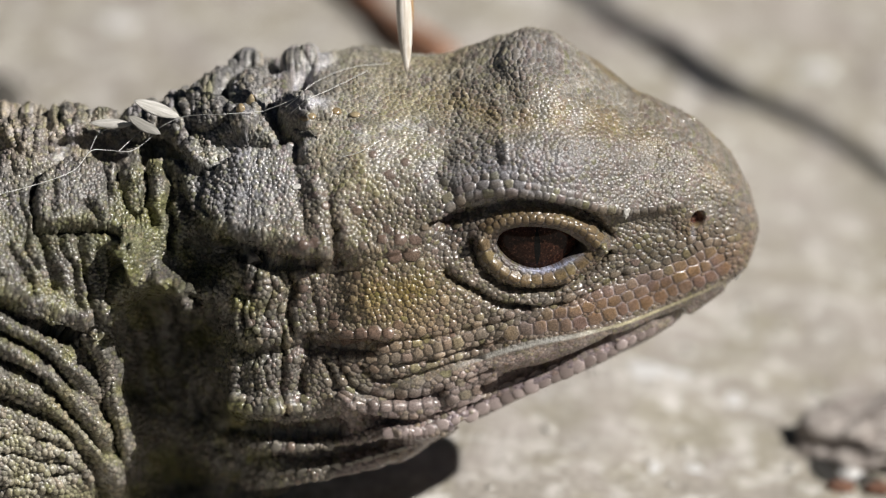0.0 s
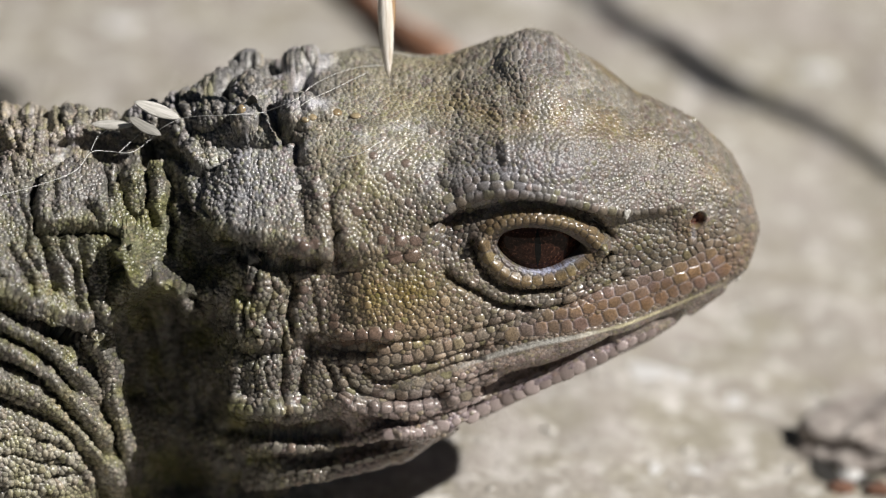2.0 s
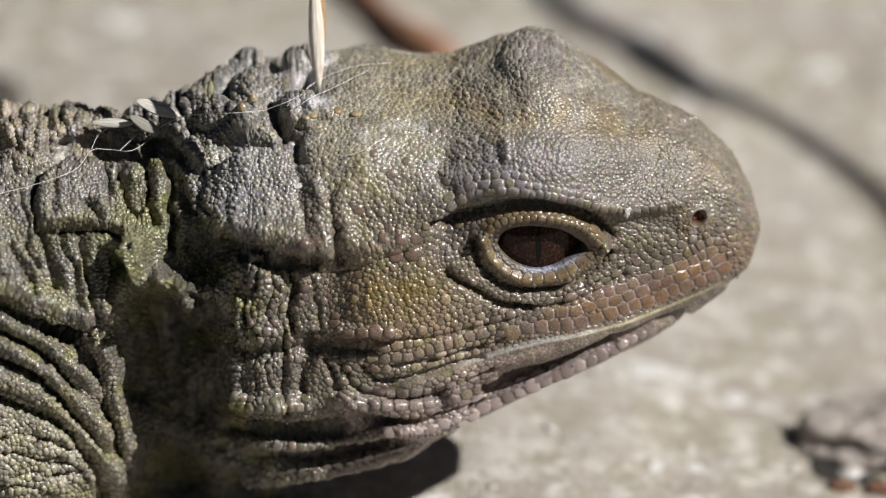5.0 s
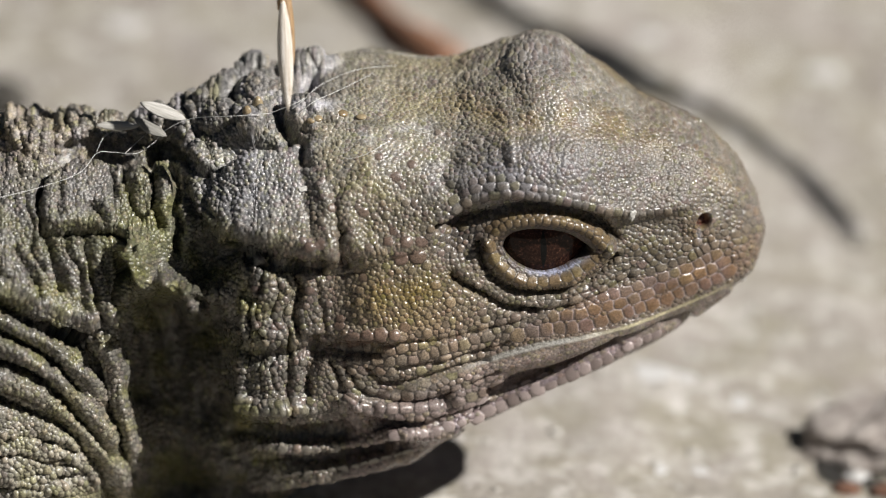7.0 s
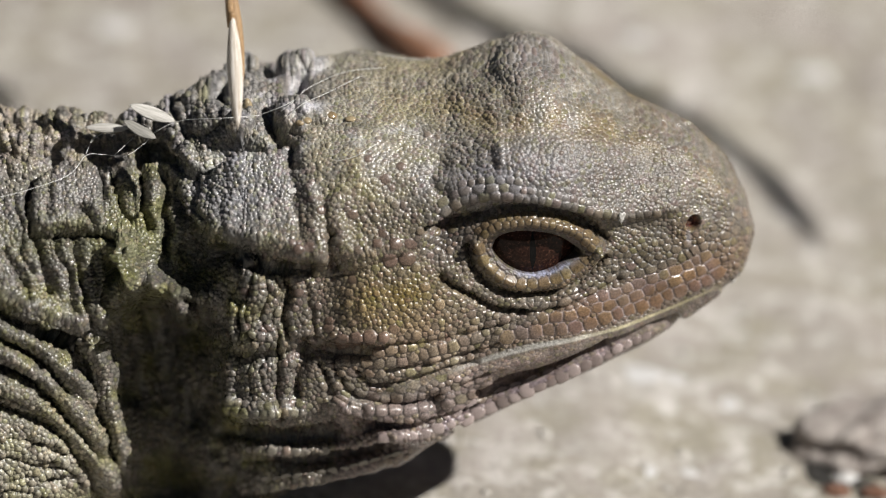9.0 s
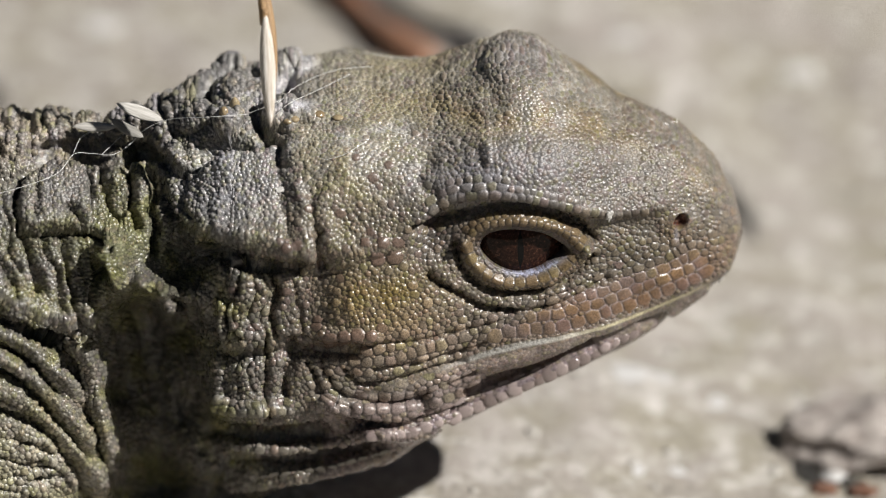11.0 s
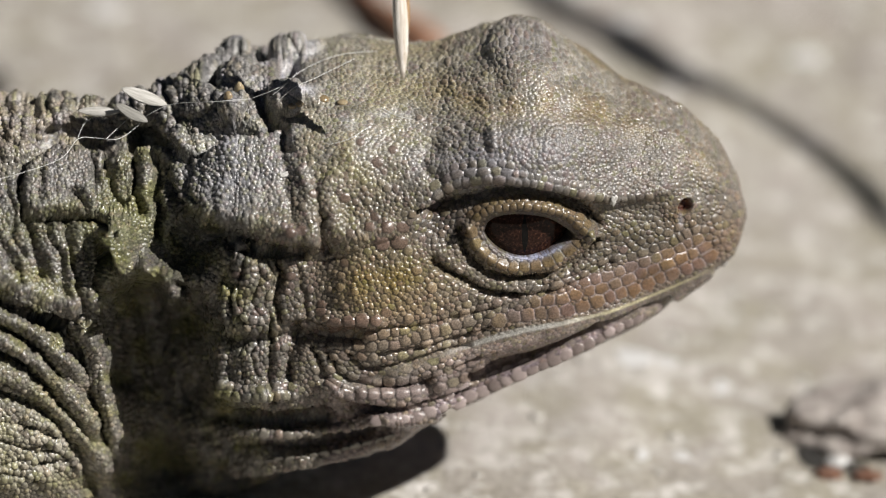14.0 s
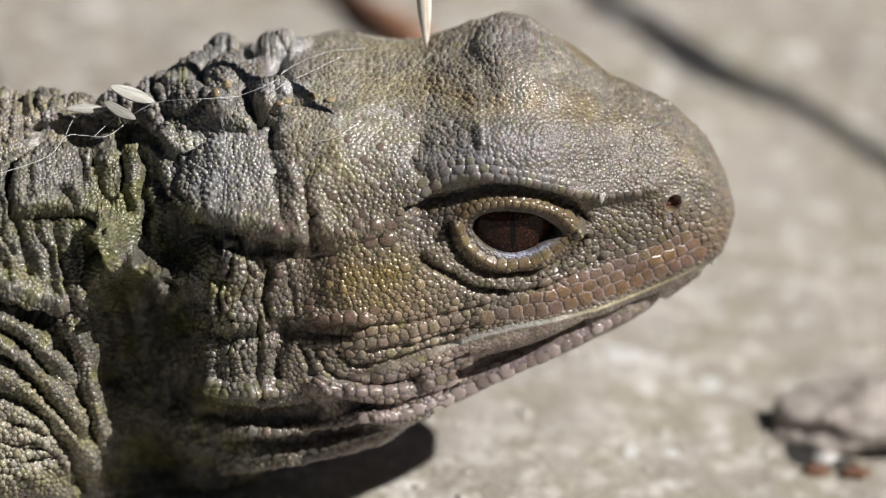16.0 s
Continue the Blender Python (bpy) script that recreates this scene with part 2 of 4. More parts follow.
def bulge(x, y, rx, ry, height):
    w = window([(x, y)], 3 * max(rx, ry))
    lift[w] += height * np.exp(-((PX[w] - x) / rx) ** 2 - ((PY[w] - y) / ry) ** 2)


def soft_noise(px, py, sxx, syy, seed):
    """Value noise on the plan, from a hashed lattice."""
    gx, gy = px / sxx, py / syy
    ix, iy = np.floor(gx).astype(np.int64), np.floor(gy).astype(np.int64)
    fx, fy = gx - ix, gy - iy
    fx, fy = fx * fx * (3 - 2 * fx), fy * fy * (3 - 2 * fy)
    a, b = hashed(ix, iy, seed), hashed(ix + 1, iy, seed)
    c, d = hashed(ix, iy + 1, seed), hashed(ix + 1, iy + 1, seed)
    return (a * (1 - fx) + b * fx) * (1 - fy) + (c * (1 - fx) + d * fx) * fy


def hashed(i, j, seed):
    h = (i * 374761393 + j * 668265263 + seed * 974634777) & 0xFFFFFFFF
    h = ((h ^ (h >> 13)) * 1274126177) & 0xFFFFFFFF
    h = h ^ (h >> 16)
    return (h & 0xFFFFFF) / float(0xFFFFFF)


MOUTH = [(640, 700), (720, 678), (800, 652), (850, 634), (900, 618), (950, 606), (1020, 594), (1100, 575), (1150, 556), (1200, 535), (1250, 514), (1320, 478)]
EYE_SLIT = [(878, 434), (888, 414), (912, 404), (950, 402), (990, 408), (1020, 424), (1038, 440), (1015, 458), (985, 472), (948, 479), (914, 470), (890, 453)]


def forms():
    """The large swellings and hollows."""
    ridge([(772, 392), (800, 354), (850, 334), (920, 332), (1000, 348), (1060, 362), (1110, 366), (1190, 358)], 15, 46, 14)
    bulge(950, 440, 150, 80, -14)
    bulge(800, 408, 42, 52, -16)
    bulge(950, 288, 125, 42, 12)
    bulge(1235, 387, 30, 26, 6)
    ridge([(900, 585), (1000, 548), (1100, 510), (1200, 470), (1280, 440)], 7, 40)
    bulge(650, 290, 95, 72, 18)
    bulge(700, 560, 110, 85, 18)
    bulge(585, 520, 46, 110, -20)
    ridge([(1120, 222), (1170, 245), (1230, 285), (1290, 345)], 7, 26)
    ridge([(860, 205), (950, 214), (1050, 216), (1120, 226)], -7, 24)
    bulge(968, 100, 78, 52, 15)
    ridge([(806, 92), (856, 106), (890, 132), (902, 168)], -9, 24)
    bulge(1085, 170, 60, 40, -5)
    ridge([(372, 385), (440, 402), (500, 412), (556, 440)], 18, 50, 14)
    ridge([(455, 480), (448, 540), (446, 620), (450, 700)], 28, 42)
    ridge([(362, 440), (344, 540), (352, 640), (370, 770)], -50, 28)
    bulge(305, 660, 88, 190, -112)
    bulge(420, 320, 60, 80, 14)
    bulge(250, 330, 60, 60, 10)
    bulge(50, 840, 120, 95, 34)
    ridge([(-30, 480), (60, 525), (140, 550), (200, 548)], 18, 60, 14)


def knob(x, y, rx, ry, height):
    """A steep rounded lump."""
    q = ((PX - x) / rx) ** 2 + ((PY - y) / ry) ** 2
    lift[...] += height * np.sqrt(np.clip(1 - q, 0, 1))


def folds():
    # brow, eye socket and lids
    ridge([(772, 396), (800, 360), (850, 341), (920, 339), (1000, 354), (1060, 366), (1110, 370)], 5, 14, 8)
    ridge([(765, 402), (800, 388), (850, 372), (930, 362), (1000, 371), (1056, 394), (1082, 414)], -20, 8, 9)
    ridge([(852, 420), (872, 400), (905, 388), (950, 382), (1008, 392), (1048, 416), (1062, 434)], 13, 11)
    ridge([(1062, 436), (1034, 466), (992, 489), (946, 498), (902, 488), (866, 459), (850, 424)], 11, 10)
    ridge([(832, 428), (846, 468), (880, 502), (930, 515), (990, 511), (1045, 485), (1082, 448)], -14, 6)
    ridge([(790, 482), (815, 503), (850, 521), (885, 539), (940, 547)], -17, 7)
    ridge([(930, 547), (1000, 539), (1050, 517), (1104, 488)], -8, 6)
    ridge([(985, 527), (1050, 503), (1110, 470)], -5, 4)
    ridge([(790, 450), (832, 500), (885, 530), (960, 538)], 3, 11)
    ridge([(893, 252), (898, 276)], 4, 9)
    ridge([(874, 262), (884, 288)], -3, 9)
    ridge([(790, 340), (772, 310), (785, 280)], -8, 16)
    ridge([(1075, 402), (1120, 402), (1175, 398)], -5, 16)
    ridge([(1050, 362), (1120, 370), (1190, 360)], 3, 10)
    bulge(1233, 388, 26, 22, 9)

    # mouth and jaw
    ridge(MOUTH[2:], 4, 12, 8)
    ridge([(855, 688), (890, 673), (950, 655), (1010, 634), (1080, 605)], -30, 6, 9)
    ridge([(1080, 604), (1145, 578), (1205, 550)], -16, 5, 7)
    ridge([(720, 690), (800, 668), (880, 642), (960, 622), (1060, 598)], 6, 14)
    ridge([(600, 706), (660, 722), (740, 724), (830, 705), (880, 682)], 12, 14, 8)
    ridge([(600, 738), (680, 749), (760, 742), (840, 714)], -9, 9)
    ridge([(640, 772)] + JAW_LINE[1:] + [(1275, 512)], 9, 10, 12)
    ridge([(560, 800), (660, 797), (760, 780), (830, 745)], -16, 9)
    # arcs round the corner of the mouth
    ridge([(640, 652), (668, 674), (720, 670), (790, 650), (850, 631)], -9, 5)
    ridge([(604, 628), (622, 682), (680, 706), (745, 703), (812, 681), (870, 655)], -8, 5)
    ridge([(588, 652), (606, 700), (650, 716)], -9, 5)
    ridge([(760, 690), (830, 668), (900, 648)], -4, 4)
    ridge([(640, 608), (720, 606), (790, 592), (860, 575), (930, 560)], -6, 5)
    ridge([(690, 650), (770, 640), (840, 618), (890, 604)], -8, 5)
    # throat pouches
    ridge([(440, 784), (500, 788), (575, 787)], 8, 9, 7)
    ridge([(400, 760), (500, 768), (600, 762)], -26, 14)
    ridge([(400, 815), (500, 818), (600, 812), (680, 800)], -24, 11)
    ridge([(440, 842), (540, 838), (640, 820), (720, 797), (800, 766)], 16, 13, 10)
    ridge([(380, 862), (480, 872), (580, 862)], -16, 10)
    # cheek and temple
    ridge([(548, 205), (524, 262), (522, 340), (545, 420), (566, 475)], -7, 10)
    ridge([(552, 330), (572, 390), (585, 450)], 9, 13)
    ridge([(610, 350), (600, 410), (640, 448), (720, 434)], 9, 24, 16)
    ridge([(590, 480), (640, 464), (700, 446), (744, 436)], -4.5, 7)
    ridge([(596, 400), (590, 425), (598, 460)], -8, 9)
    ridge([(522, 488), (518, 560), (524, 604)], -22, 7)
    ridge([(560, 600), (600, 612), (660, 612)], -8, 8)
    # column behind the jaw hinge: upright pleats above, a narrower set below
    ridge([(378, 408), (440, 424), (500, 436), (560, 452)], 12, 22, 8)
    ridge([(395, 446), (450, 456), (520, 474)], -24, 12)
    ridge([(415, 712), (470, 722), (540, 718)], 14, 15, 7)
    for x0, x1, y0, y1, deep, broad_ in ((424, 412, 470, 600, 7, 5), (446, 442, 466, 592, 12, 4.5), (478, 484, 480, 592, 8, 4.5), (504, 506, 480, 604, 10, 5), (556, 560, 490, 600, 7, 5),
                                         (455, 450, 604, 690, 5, 4), (478, 474, 604, 686, 4, 4), (500, 506, 604, 738, 14, 6), (544, 536, 604, 690, 14, 8), (572, 604, 634, 716, 8, 6)):
        ridge([(x0, y0), ((2 * x0 + x1) / 3 + 3, (2 * y0 + y1) / 3), ((x0 + 2 * x1) / 3 - 3, (y0 + 2 * y1) / 3), (x1, y1)], -1.05 * deep, broad_)
    # nape pleats, with a rolled hem and a second tier under it
    ridge([(316, 300), (332, 380), (346, 440)], -28, 11)
    ridge([(345, 265), (352, 330), (368, 385)], -8, 9)
    ridge([(206, 535), (226, 600), (250, 700)], -26, 13)
    ridge([(64, 384), (130, 386), (200, 394)], 13, 16, 8)
    ridge([(70, 405), (140, 405), (200, 408)], -24, 7)
    for line, deep, broad_ in (([(72, 305), (66, 350), (66, 392)], 24, 7), ([(204, 274), (214, 310), (230, 350), (242, 376)], 17, 6), ([(178, 282), (196, 312), (200, 345)], 8, 5), ([(246, 290), (256, 322), (258, 366)], 12, 5),
                               ([(258, 280), (268, 330), (272, 404)], 22, 6), ([(300, 288), (306, 330), (300, 400), (306, 440)], 20, 7), ([(40, 330), (46, 372), (50, 400)], 7, 5), ([(102, 325), (100, 370)], 6, 5),
                               ([(150, 362), (168, 388)], 12, 7), ([(22, 300), (60, 296), (120, 276)], 14, 8)):
        ridge(line, -1.6 * deep, 1.1 * broad_)
    for line, deep, broad_ in (([(78, 400), (90, 450), (104, 505)], 18, 6), ([(116, 404), (120, 444), (132, 484), (140, 545)], 12, 5), ([(146, 410), (152, 470), (156, 522), (168, 562)], 16, 6),
                               ([(200, 420), (206, 480), (202, 555)], 20, 8), ([(20, 436), (50, 482), (62, 520)], 9, 6), ([(50, 404), (54, 440), (70, 470)], 8, 5), ([(176, 440), (186, 500), (188, 540)], 7, 5),
                               ([(-30, 450), (10, 486)], 10, 8)):
        ridge(line, -1.5 * deep, 1.05 * broad_)
    ridge([(-30, 496), (20, 520), (60, 548), (120, 566), (200, 556)], 16, 24, 8)
    ridge([(-30, 530), (50, 572), (120, 592), (172, 600)], -30, 9)
    # shoulder: slanting rolls with black creases between them
    for line, high_, broad_ in (([(-30, 556), (30, 582), (62, 592)], 14, 11), ([(78, 604), (112, 640), (142, 664), (170, 702)], 13, 9),
                                ([(-30, 592), (30, 622), (72, 652), (112, 690), (152, 732), (184, 772)], 17, 13), ([(-30, 664), (60, 694), (112, 738), (160, 782), (200, 840), (216, 890)], 16, 19)):
        ridge(line, high_, broad_)
    for line, deep, broad_ in (([(-30, 578), (40, 610), (84, 640), (130, 690)], 22, 6), ([(-30, 632), (50, 662), (100, 706), (150, 762), (188, 806)], 26, 7), ([(-30, 700), (50, 728), (110, 756), (142, 792), (178, 840), (192, 890)], 20, 7),
                               ([(-30, 686), (40, 706), (90, 736)], 6, 4), ([(140, 800), (170, 850), (178, 890)], 8, 5), ([(60, 772), (100, 790), (130, 800)], 9, 5), ([(96, 850), (130, 838), (150, 850)], 8, 5)):
        ridge(line, -1.35 * deep, 1.1 * broad_)
    for line, deep, broad_ in (([(-20, 790), (30, 770), (60, 778)], 6, 5), ([(20, 850), (60, 838)], 5, 5), ([(-20, 812), (30, 806), (70, 818), (110, 812)], 7, 4), ([(-20, 868), (40, 862), (90, 876)], 6, 4), ([(60, 790), (84, 778), (108, 784)], 8, 4), ([(90, 826), (120, 822), (144, 836)], 8, 4)):
        ridge(line, -1.35 * deep, 1.1 * broad_)
    # faint pleats inside the neck pocket
    for x0, y0, x1, y1 in ((236, 560, 262, 690), (262, 540, 300, 700), (300, 580, 350, 740), (372, 470, 366, 640), (340, 560, 372, 690)):
        ridge([(x0, y0), ((x0 + x1) / 2 + 6, (y0 + y1) / 2), (x1, y1)], -9, 7)
    # crest bed
    ridge([(-20, 262), (80, 258), (150, 270)], -10, 10)
    ridge([(100, 262), (150, 256), (230, 268), (300, 262), (345, 292), (400, 258), (470, 250)], -36, 12)
    ridge([(500, 240), (520, 256), (532, 280)], -18, 10)
    ridge([(484, 190), (490, 215), (500, 240)], -26, 14)
    ridge([(518, 124), (530, 146), (548, 158)], -40, 12)
    ridge([(376, 140), (400, 172)], -18, 8)
    for x, y, rx, ry, h in ((195, 196, 48, 26, 20), (248, 226, 36, 20, 20), (296, 236, 34, 26, 20), (322, 212, 26, 22, 18), (372, 206, 40, 32, 22), (326, 272, 28, 26, 14), (352, 168, 30, 30, 16),
                            (432, 214, 26, 28, 18), (530, 200, 40, 32, 20), (566, 196, 26, 20, 10), (120, 214, 40, 30, 14), (45, 236, 48, 28, 14), (445, 132, 48, 34, 8),
                            (508, 110, 30, 24, 10), (568, 116, 36, 22, 10), (634, 92, 34, 16, 12), (0, 232, 30, 26, 12)):
        knob(x, y, rx, ry, 1.5 * h)
    for x, y in ((20, 220), (44, 226), (66, 224), (88, 218), (108, 212), (132, 206), (30, 250), (58, 252), (84, 248), (118, 236)):
        ridge([(x - 8, y - 16), (x, y), (x - 2, y + 16)], -9, 6)


forms()


def jut(points, height, above, below=None):
    """Pushes a strip of the near flank outwards (negative: inwards)."""
    below = above if below is None else below
    if len(points) > 1:
        points = [tuple(q) for q in smooth_line(points, 4 * len(points))]
    else:
        points = [points[0], (points[0][0] + 1, points[0][1])]
    w_ = window(points, 3 * max(above, below))
    d_, s_ = to_line(points, PX[w_], PY[w_])
    r_ = above + (below - above) * (0.5 + 0.5 * s_)
    push[w_] += height * np.exp(-(d_ / r_) ** 2)


push = np.zeros((NS, NR))
JAW_LINE = [(690, 768), (760, 759), (800, 748), (850, 727), (900, 703), (950, 681), (1000, 660), (1050, 636), (1100, 611), (1160, 580), (1210, 552)]
# the jaw stands out below the gape, the throat falls back in folds, and the neck has a deep pocket
jut(JAW_LINE, 46, 17, 40)
push *= np.clip((1230 - PX) / 220, 0, 1)
# a ledge of skin hangs over the column behind the jaw hinge, and the temple over the cheek
jut([(368, 392), (440, 410), (520, 434), (578, 444)], 18, 30, 9)
jut([(410, 446), (470, 456), (556, 472)], -12, 10)
jut([(604, 400), (632, 438), (700, 428)], 9, 22, 9)
jut([(590, 410), (588, 436), (600, 466)], -9, 11)
jut([(605, 594), (690, 590)], 10, 16, 7)
jut([(390, 762), (500, 770), (600, 768), (690, 752)], -22, 15, 13)
jut([(390, 812), (520, 815), (620, 803), (700, 790)], -14, 11, 9)
jut([(250, 880), (400, 895), (500, 885)], -90, 44, 60)
jut([(385, 790), (420, 850)], -55, 46)
jut([(420, 884), (520, 876), (620, 852)], -26, 20)
jut([(500, 846), (560, 837), (640, 822), (720, 797)], 18, 10, 12)
jut([(300, 590), (300, 700), (316, 860)], -125, 54)
jut([(800, 695), (880, 655), (960, 633), (1060, 602), (1150, 568)], 20, 20, 12)
jut([(405, 590), (470, 592), (540, 585), (620, 592), (680, 588)], 4, 20, 14)
jut([(405, 616), (470, 616), (540, 612), (600, 618), (650, 614)], -20, 9, 14)
jut([(120, 250), (210, 256), (290, 252)], -36, 14)
jut([(216, 445), (244, 504), (296, 538), (346, 556)], 92, 48, 10)
jut([(172, 600), (200, 650), (212, 710), (224, 760), (238, 812)], 32, 14)
jut([(80, 578), (136, 612), (164, 665), (182, 725), (204, 800), (226, 870)], -40, 9)
jut([(700, 743), (760, 739), (812, 724)], 14, 9)
jut([(326, 548), (336, 588)], 80, 20)
jut([(418, 540), (412, 600), (410, 650), (414, 700)], 34, 15)
jut([(400, 716), (460, 722), (505, 716)], 22, 15, 10)
jut([(600, 712), (680, 722), (760, 718)], 14, 14, 10)
NEAR_SIDE = np.clip((30 - P[..., 1]) / 60, 0, 1)
# the crown dips between the two brows
lift -= 26 * np.exp(-(P[..., 1] / 95) ** 2 - ((P[..., 0] + 784 - 955) / 105) ** 2) * (P[..., 2] > 0)
lift *= tip[:, None]
P = P + N0 * lift[..., None] + np.array([0, -CT, ST]) * (push * NEAR_SIDE)[..., None]
PX, PY = plan(P, True)
# the flap's tip hangs free over the pocket
push = np.zeros((NS, NR))
jut([(284, 500), (312, 514), (334, 544)], 100, 19)
jut([(326, 528), (334, 548)], 70, 15)
P = P + np.array([0, -CT, ST]) * (push * NEAR_SIDE)[..., None]
N0 = normals(P)
lift = np.zeros((NS, NR))
PX, PY = plan(P, True)
HX, HY = PX, PY
stray = 2 + 8 * np.clip((760 - PX) / 160, 0, 1) * (PY < 660) * np.clip((PX - 260) / 120, 0.4, 1) + 3 * np.clip((560 - PX) / 120, 0, 1)
stray *= 1 - 0.65 * np.clip((300 - PX) / 60, 0, 1) * np.clip((PY - 520) / 40, 0, 1)
PX = HX + stray * 2 * (soft_noise(HX, HY, 40, 40, 71) - 0.5) + 0.4 * stray * (soft_noise(HX, HY, 17, 17, 72) - 0.5)
PY = HY + stray * 2 * (soft_noise(HX, HY, 40, 40, 73) - 0.5) + 0.4 * stray * (soft_noise(HX, HY, 17, 17, 74) - 0.5)
folds()
PX, PY = HX, HY


def inside(poly, px, py):
    hit = np.zeros(px.shape, dtype=bool)
    for (ax, ay), (bx, by) in zip(poly, poly[1:] + poly[:1]):
        cross = (ay > py) != (by > py)
        hit ^= cross & (px < (bx - ax) * (py - ay) / ((by - ay) or 1e-9) + ax)
    return hit


slit = [tuple(q) for q in smooth_line(EYE_SLIT + EYE_SLIT[:1], 48)]
w = window(slit, 30)
d, _ = to_line(slit, PX[w], PY[w])
depth_in = np.where(inside(slit, PX[w], PY[w]), d, 0)
eye_flat = np.zeros_like(lift)
eye_flat[w] = depth_in > 0
lift[w] -= 90 * np.clip(depth_in / 7, 0, 1) ** 0.7

# nostril
nose = ((PX - 1233) * 0.55 - (PY - 387) * 0.83, (PX - 1233) * 0.83 + (PY - 387) * 0.55)
nose = np.clip((1 - (nose[0] / 16) ** 2 - (nose[1] / 11.5) ** 2) * 2.0, 0, 1) * (PX > 1200)
lift -= 20 * nose

# skin wrinkles: upright on the neck, along the throat
loose = np.clip((560 - PX) / 160, 0, 1)
wr = soft_noise(PX + 14 * soft_noise(PX, PY, 60, 60, 3), PY, 17, 95, 1) - 0.5
wr2 = soft_noise(PX, PY + 14 * soft_noise(PX, PY, 60, 60, 4), 80, 15, 2) - 0.5
throat = np.clip((PY - 730) / 40, 0, 1)
crinkle = 1 - np.abs(2 * soft_noise(PX + 20 * wr, PY, 11, 46, 13) - 1)
lift += loose * (1 - throat) * (5 * wr - 2.5 * crinkle ** 3) + throat * 9 * wr2
lift += (soft_noise(PX, PY, 46, 46, 5) - 0.5) * (4 + 3 * loose) * (1 - eye_flat)
across, length = PY - 0.85 * PX, PX + 0.85 * PY
sag = np.clip((230 - PX) / 60, 0, 1) * np.clip((PY - 560) / 60, 0, 1)
lift += sag * 7 * (soft_noise(length + 30 * soft_noise(PX, PY, 50, 50, 15), across, 150, 30, 14) - 0.5)
lump = soft_noise(PX, PY, 16, 16, 6)
nape = np.clip((290 - PY) / 40, 0, 1) * np.clip((600 - PX) / 60, 0, 1)
lift += nape * 6 * (lump - 0.5)
lift *= tip[:, None]
P1 = P + N0 * lift[..., None]


def scale_size(px, py):
    """Half the breadth of the scales in plan steps."""
    s = np.full(px.shape, 3.7)

    def near(x, y, rx, ry, value):
        k = np.exp(-(((px - x) / rx) ** 2 + ((py - y) / ry) ** 2) ** 2)
        s[...] = s * (1 - k) + value * k
    near(180, 400, 230, 180, 3.1)
    near(60, 700, 190, 110, 3.7)
    near(50, 830, 110, 70, 4.8)
    near(660, 220, 160, 90, 3.1)
    near(670, 350, 90, 60, 3.7)
    near(930, 270, 150, 55, 3.2)
    near(1120, 280, 160, 90, 3.4)
    near(920, 100, 110, 60, 3.9)
    near(700, 540, 150, 80, 4.1)
    near(800, 560, 90, 50, 4.9)
    near(470, 560, 70, 60, 4.2)
    near(470, 660, 60, 50, 3.6)
    near(1160, 440, 110, 40, 5.2)
    near(800, 410, 50, 60, 5.0)
    near(960, 525, 110, 16, 3.9)
    near(450, 300, 100, 110, 3.1)
    near(560, 820, 200, 70, 5.2)
    for line, reach, value in (([(620, 640), (700, 640), (780, 618), (860, 592), (930, 566)], 26, 7.0), ([(600, 690), (680, 716), (760, 716), (850, 690)], 24, 7.5),
                               ([(700, 690), (800, 664)], 18, 6.0), ([(880, 650), (960, 626), (1080, 596), (1200, 552)], 16, 3.2), ([(960, 550), (1060, 505), (1160, 460), (1240, 425)], 14, 7.0),
                               ([(1270, 440), (1310, 400), (1315, 360)], 24, 6.0)):
        d_, _ = to_line(line, px, py)
        k = np.exp(-(d_ / reach) ** 2)
        s[...] = s * (1 - k) + value * k
    return s


GRAIN = [([(600, 650), (640, 690), (700, 712), (780, 706), (860, 672), (960, 640), (1080, 604)], 46, 1.7), ([(640, 640), (740, 636), (830, 606), (930, 570), (1040, 525), (1160, 478), (1270, 440)], 40, 1.4),
         ([(800, 490), (860, 524), (940, 536), (1030, 512), (1110, 470)], 26, 1.6), ([(600, 300), (660, 262), (760, 262), (860, 250)], 46, 1.6), ([(560, 210), (680, 190), (800, 200), (960, 214), (1150, 235), (1280, 320)], 36, 1.35),
         ([(250, 290), (260, 400)], 40, 1.15), ([(440, 470), (450, 700)], 70, 1.2), ([(0, 610), (100, 690), (190, 800)], 70, 1.2), ([(760, 420), (800, 380), (850, 360)], 30, 1.3)]
BEADS = [(697, 452, 13), (728, 450, 14), (708, 424, 11), (734, 424, 10), (676, 424, 9), (690, 310, 10), (718, 288, 8), (686, 406, 8), (662, 590, 13), (640, 592, 12), (614, 598, 14), (590, 573, 9), (686, 590, 10),
         (478, 575, 9), (446, 570, 7), (536, 510, 8), (536, 434, 9), (632, 372, 9), (578, 365, 8), (556, 430, 9), (632, 488, 8), (705, 575, 9), (800, 588, 9), (592, 560, 8), (660, 274, 7), (440, 507, 6)]
LABIAL = [(896, 603), (950, 592), (1020, 583), (1060, 572), (1100, 561), (1150, 544), (1200, 524), (1250, 505), (1296, 480)]


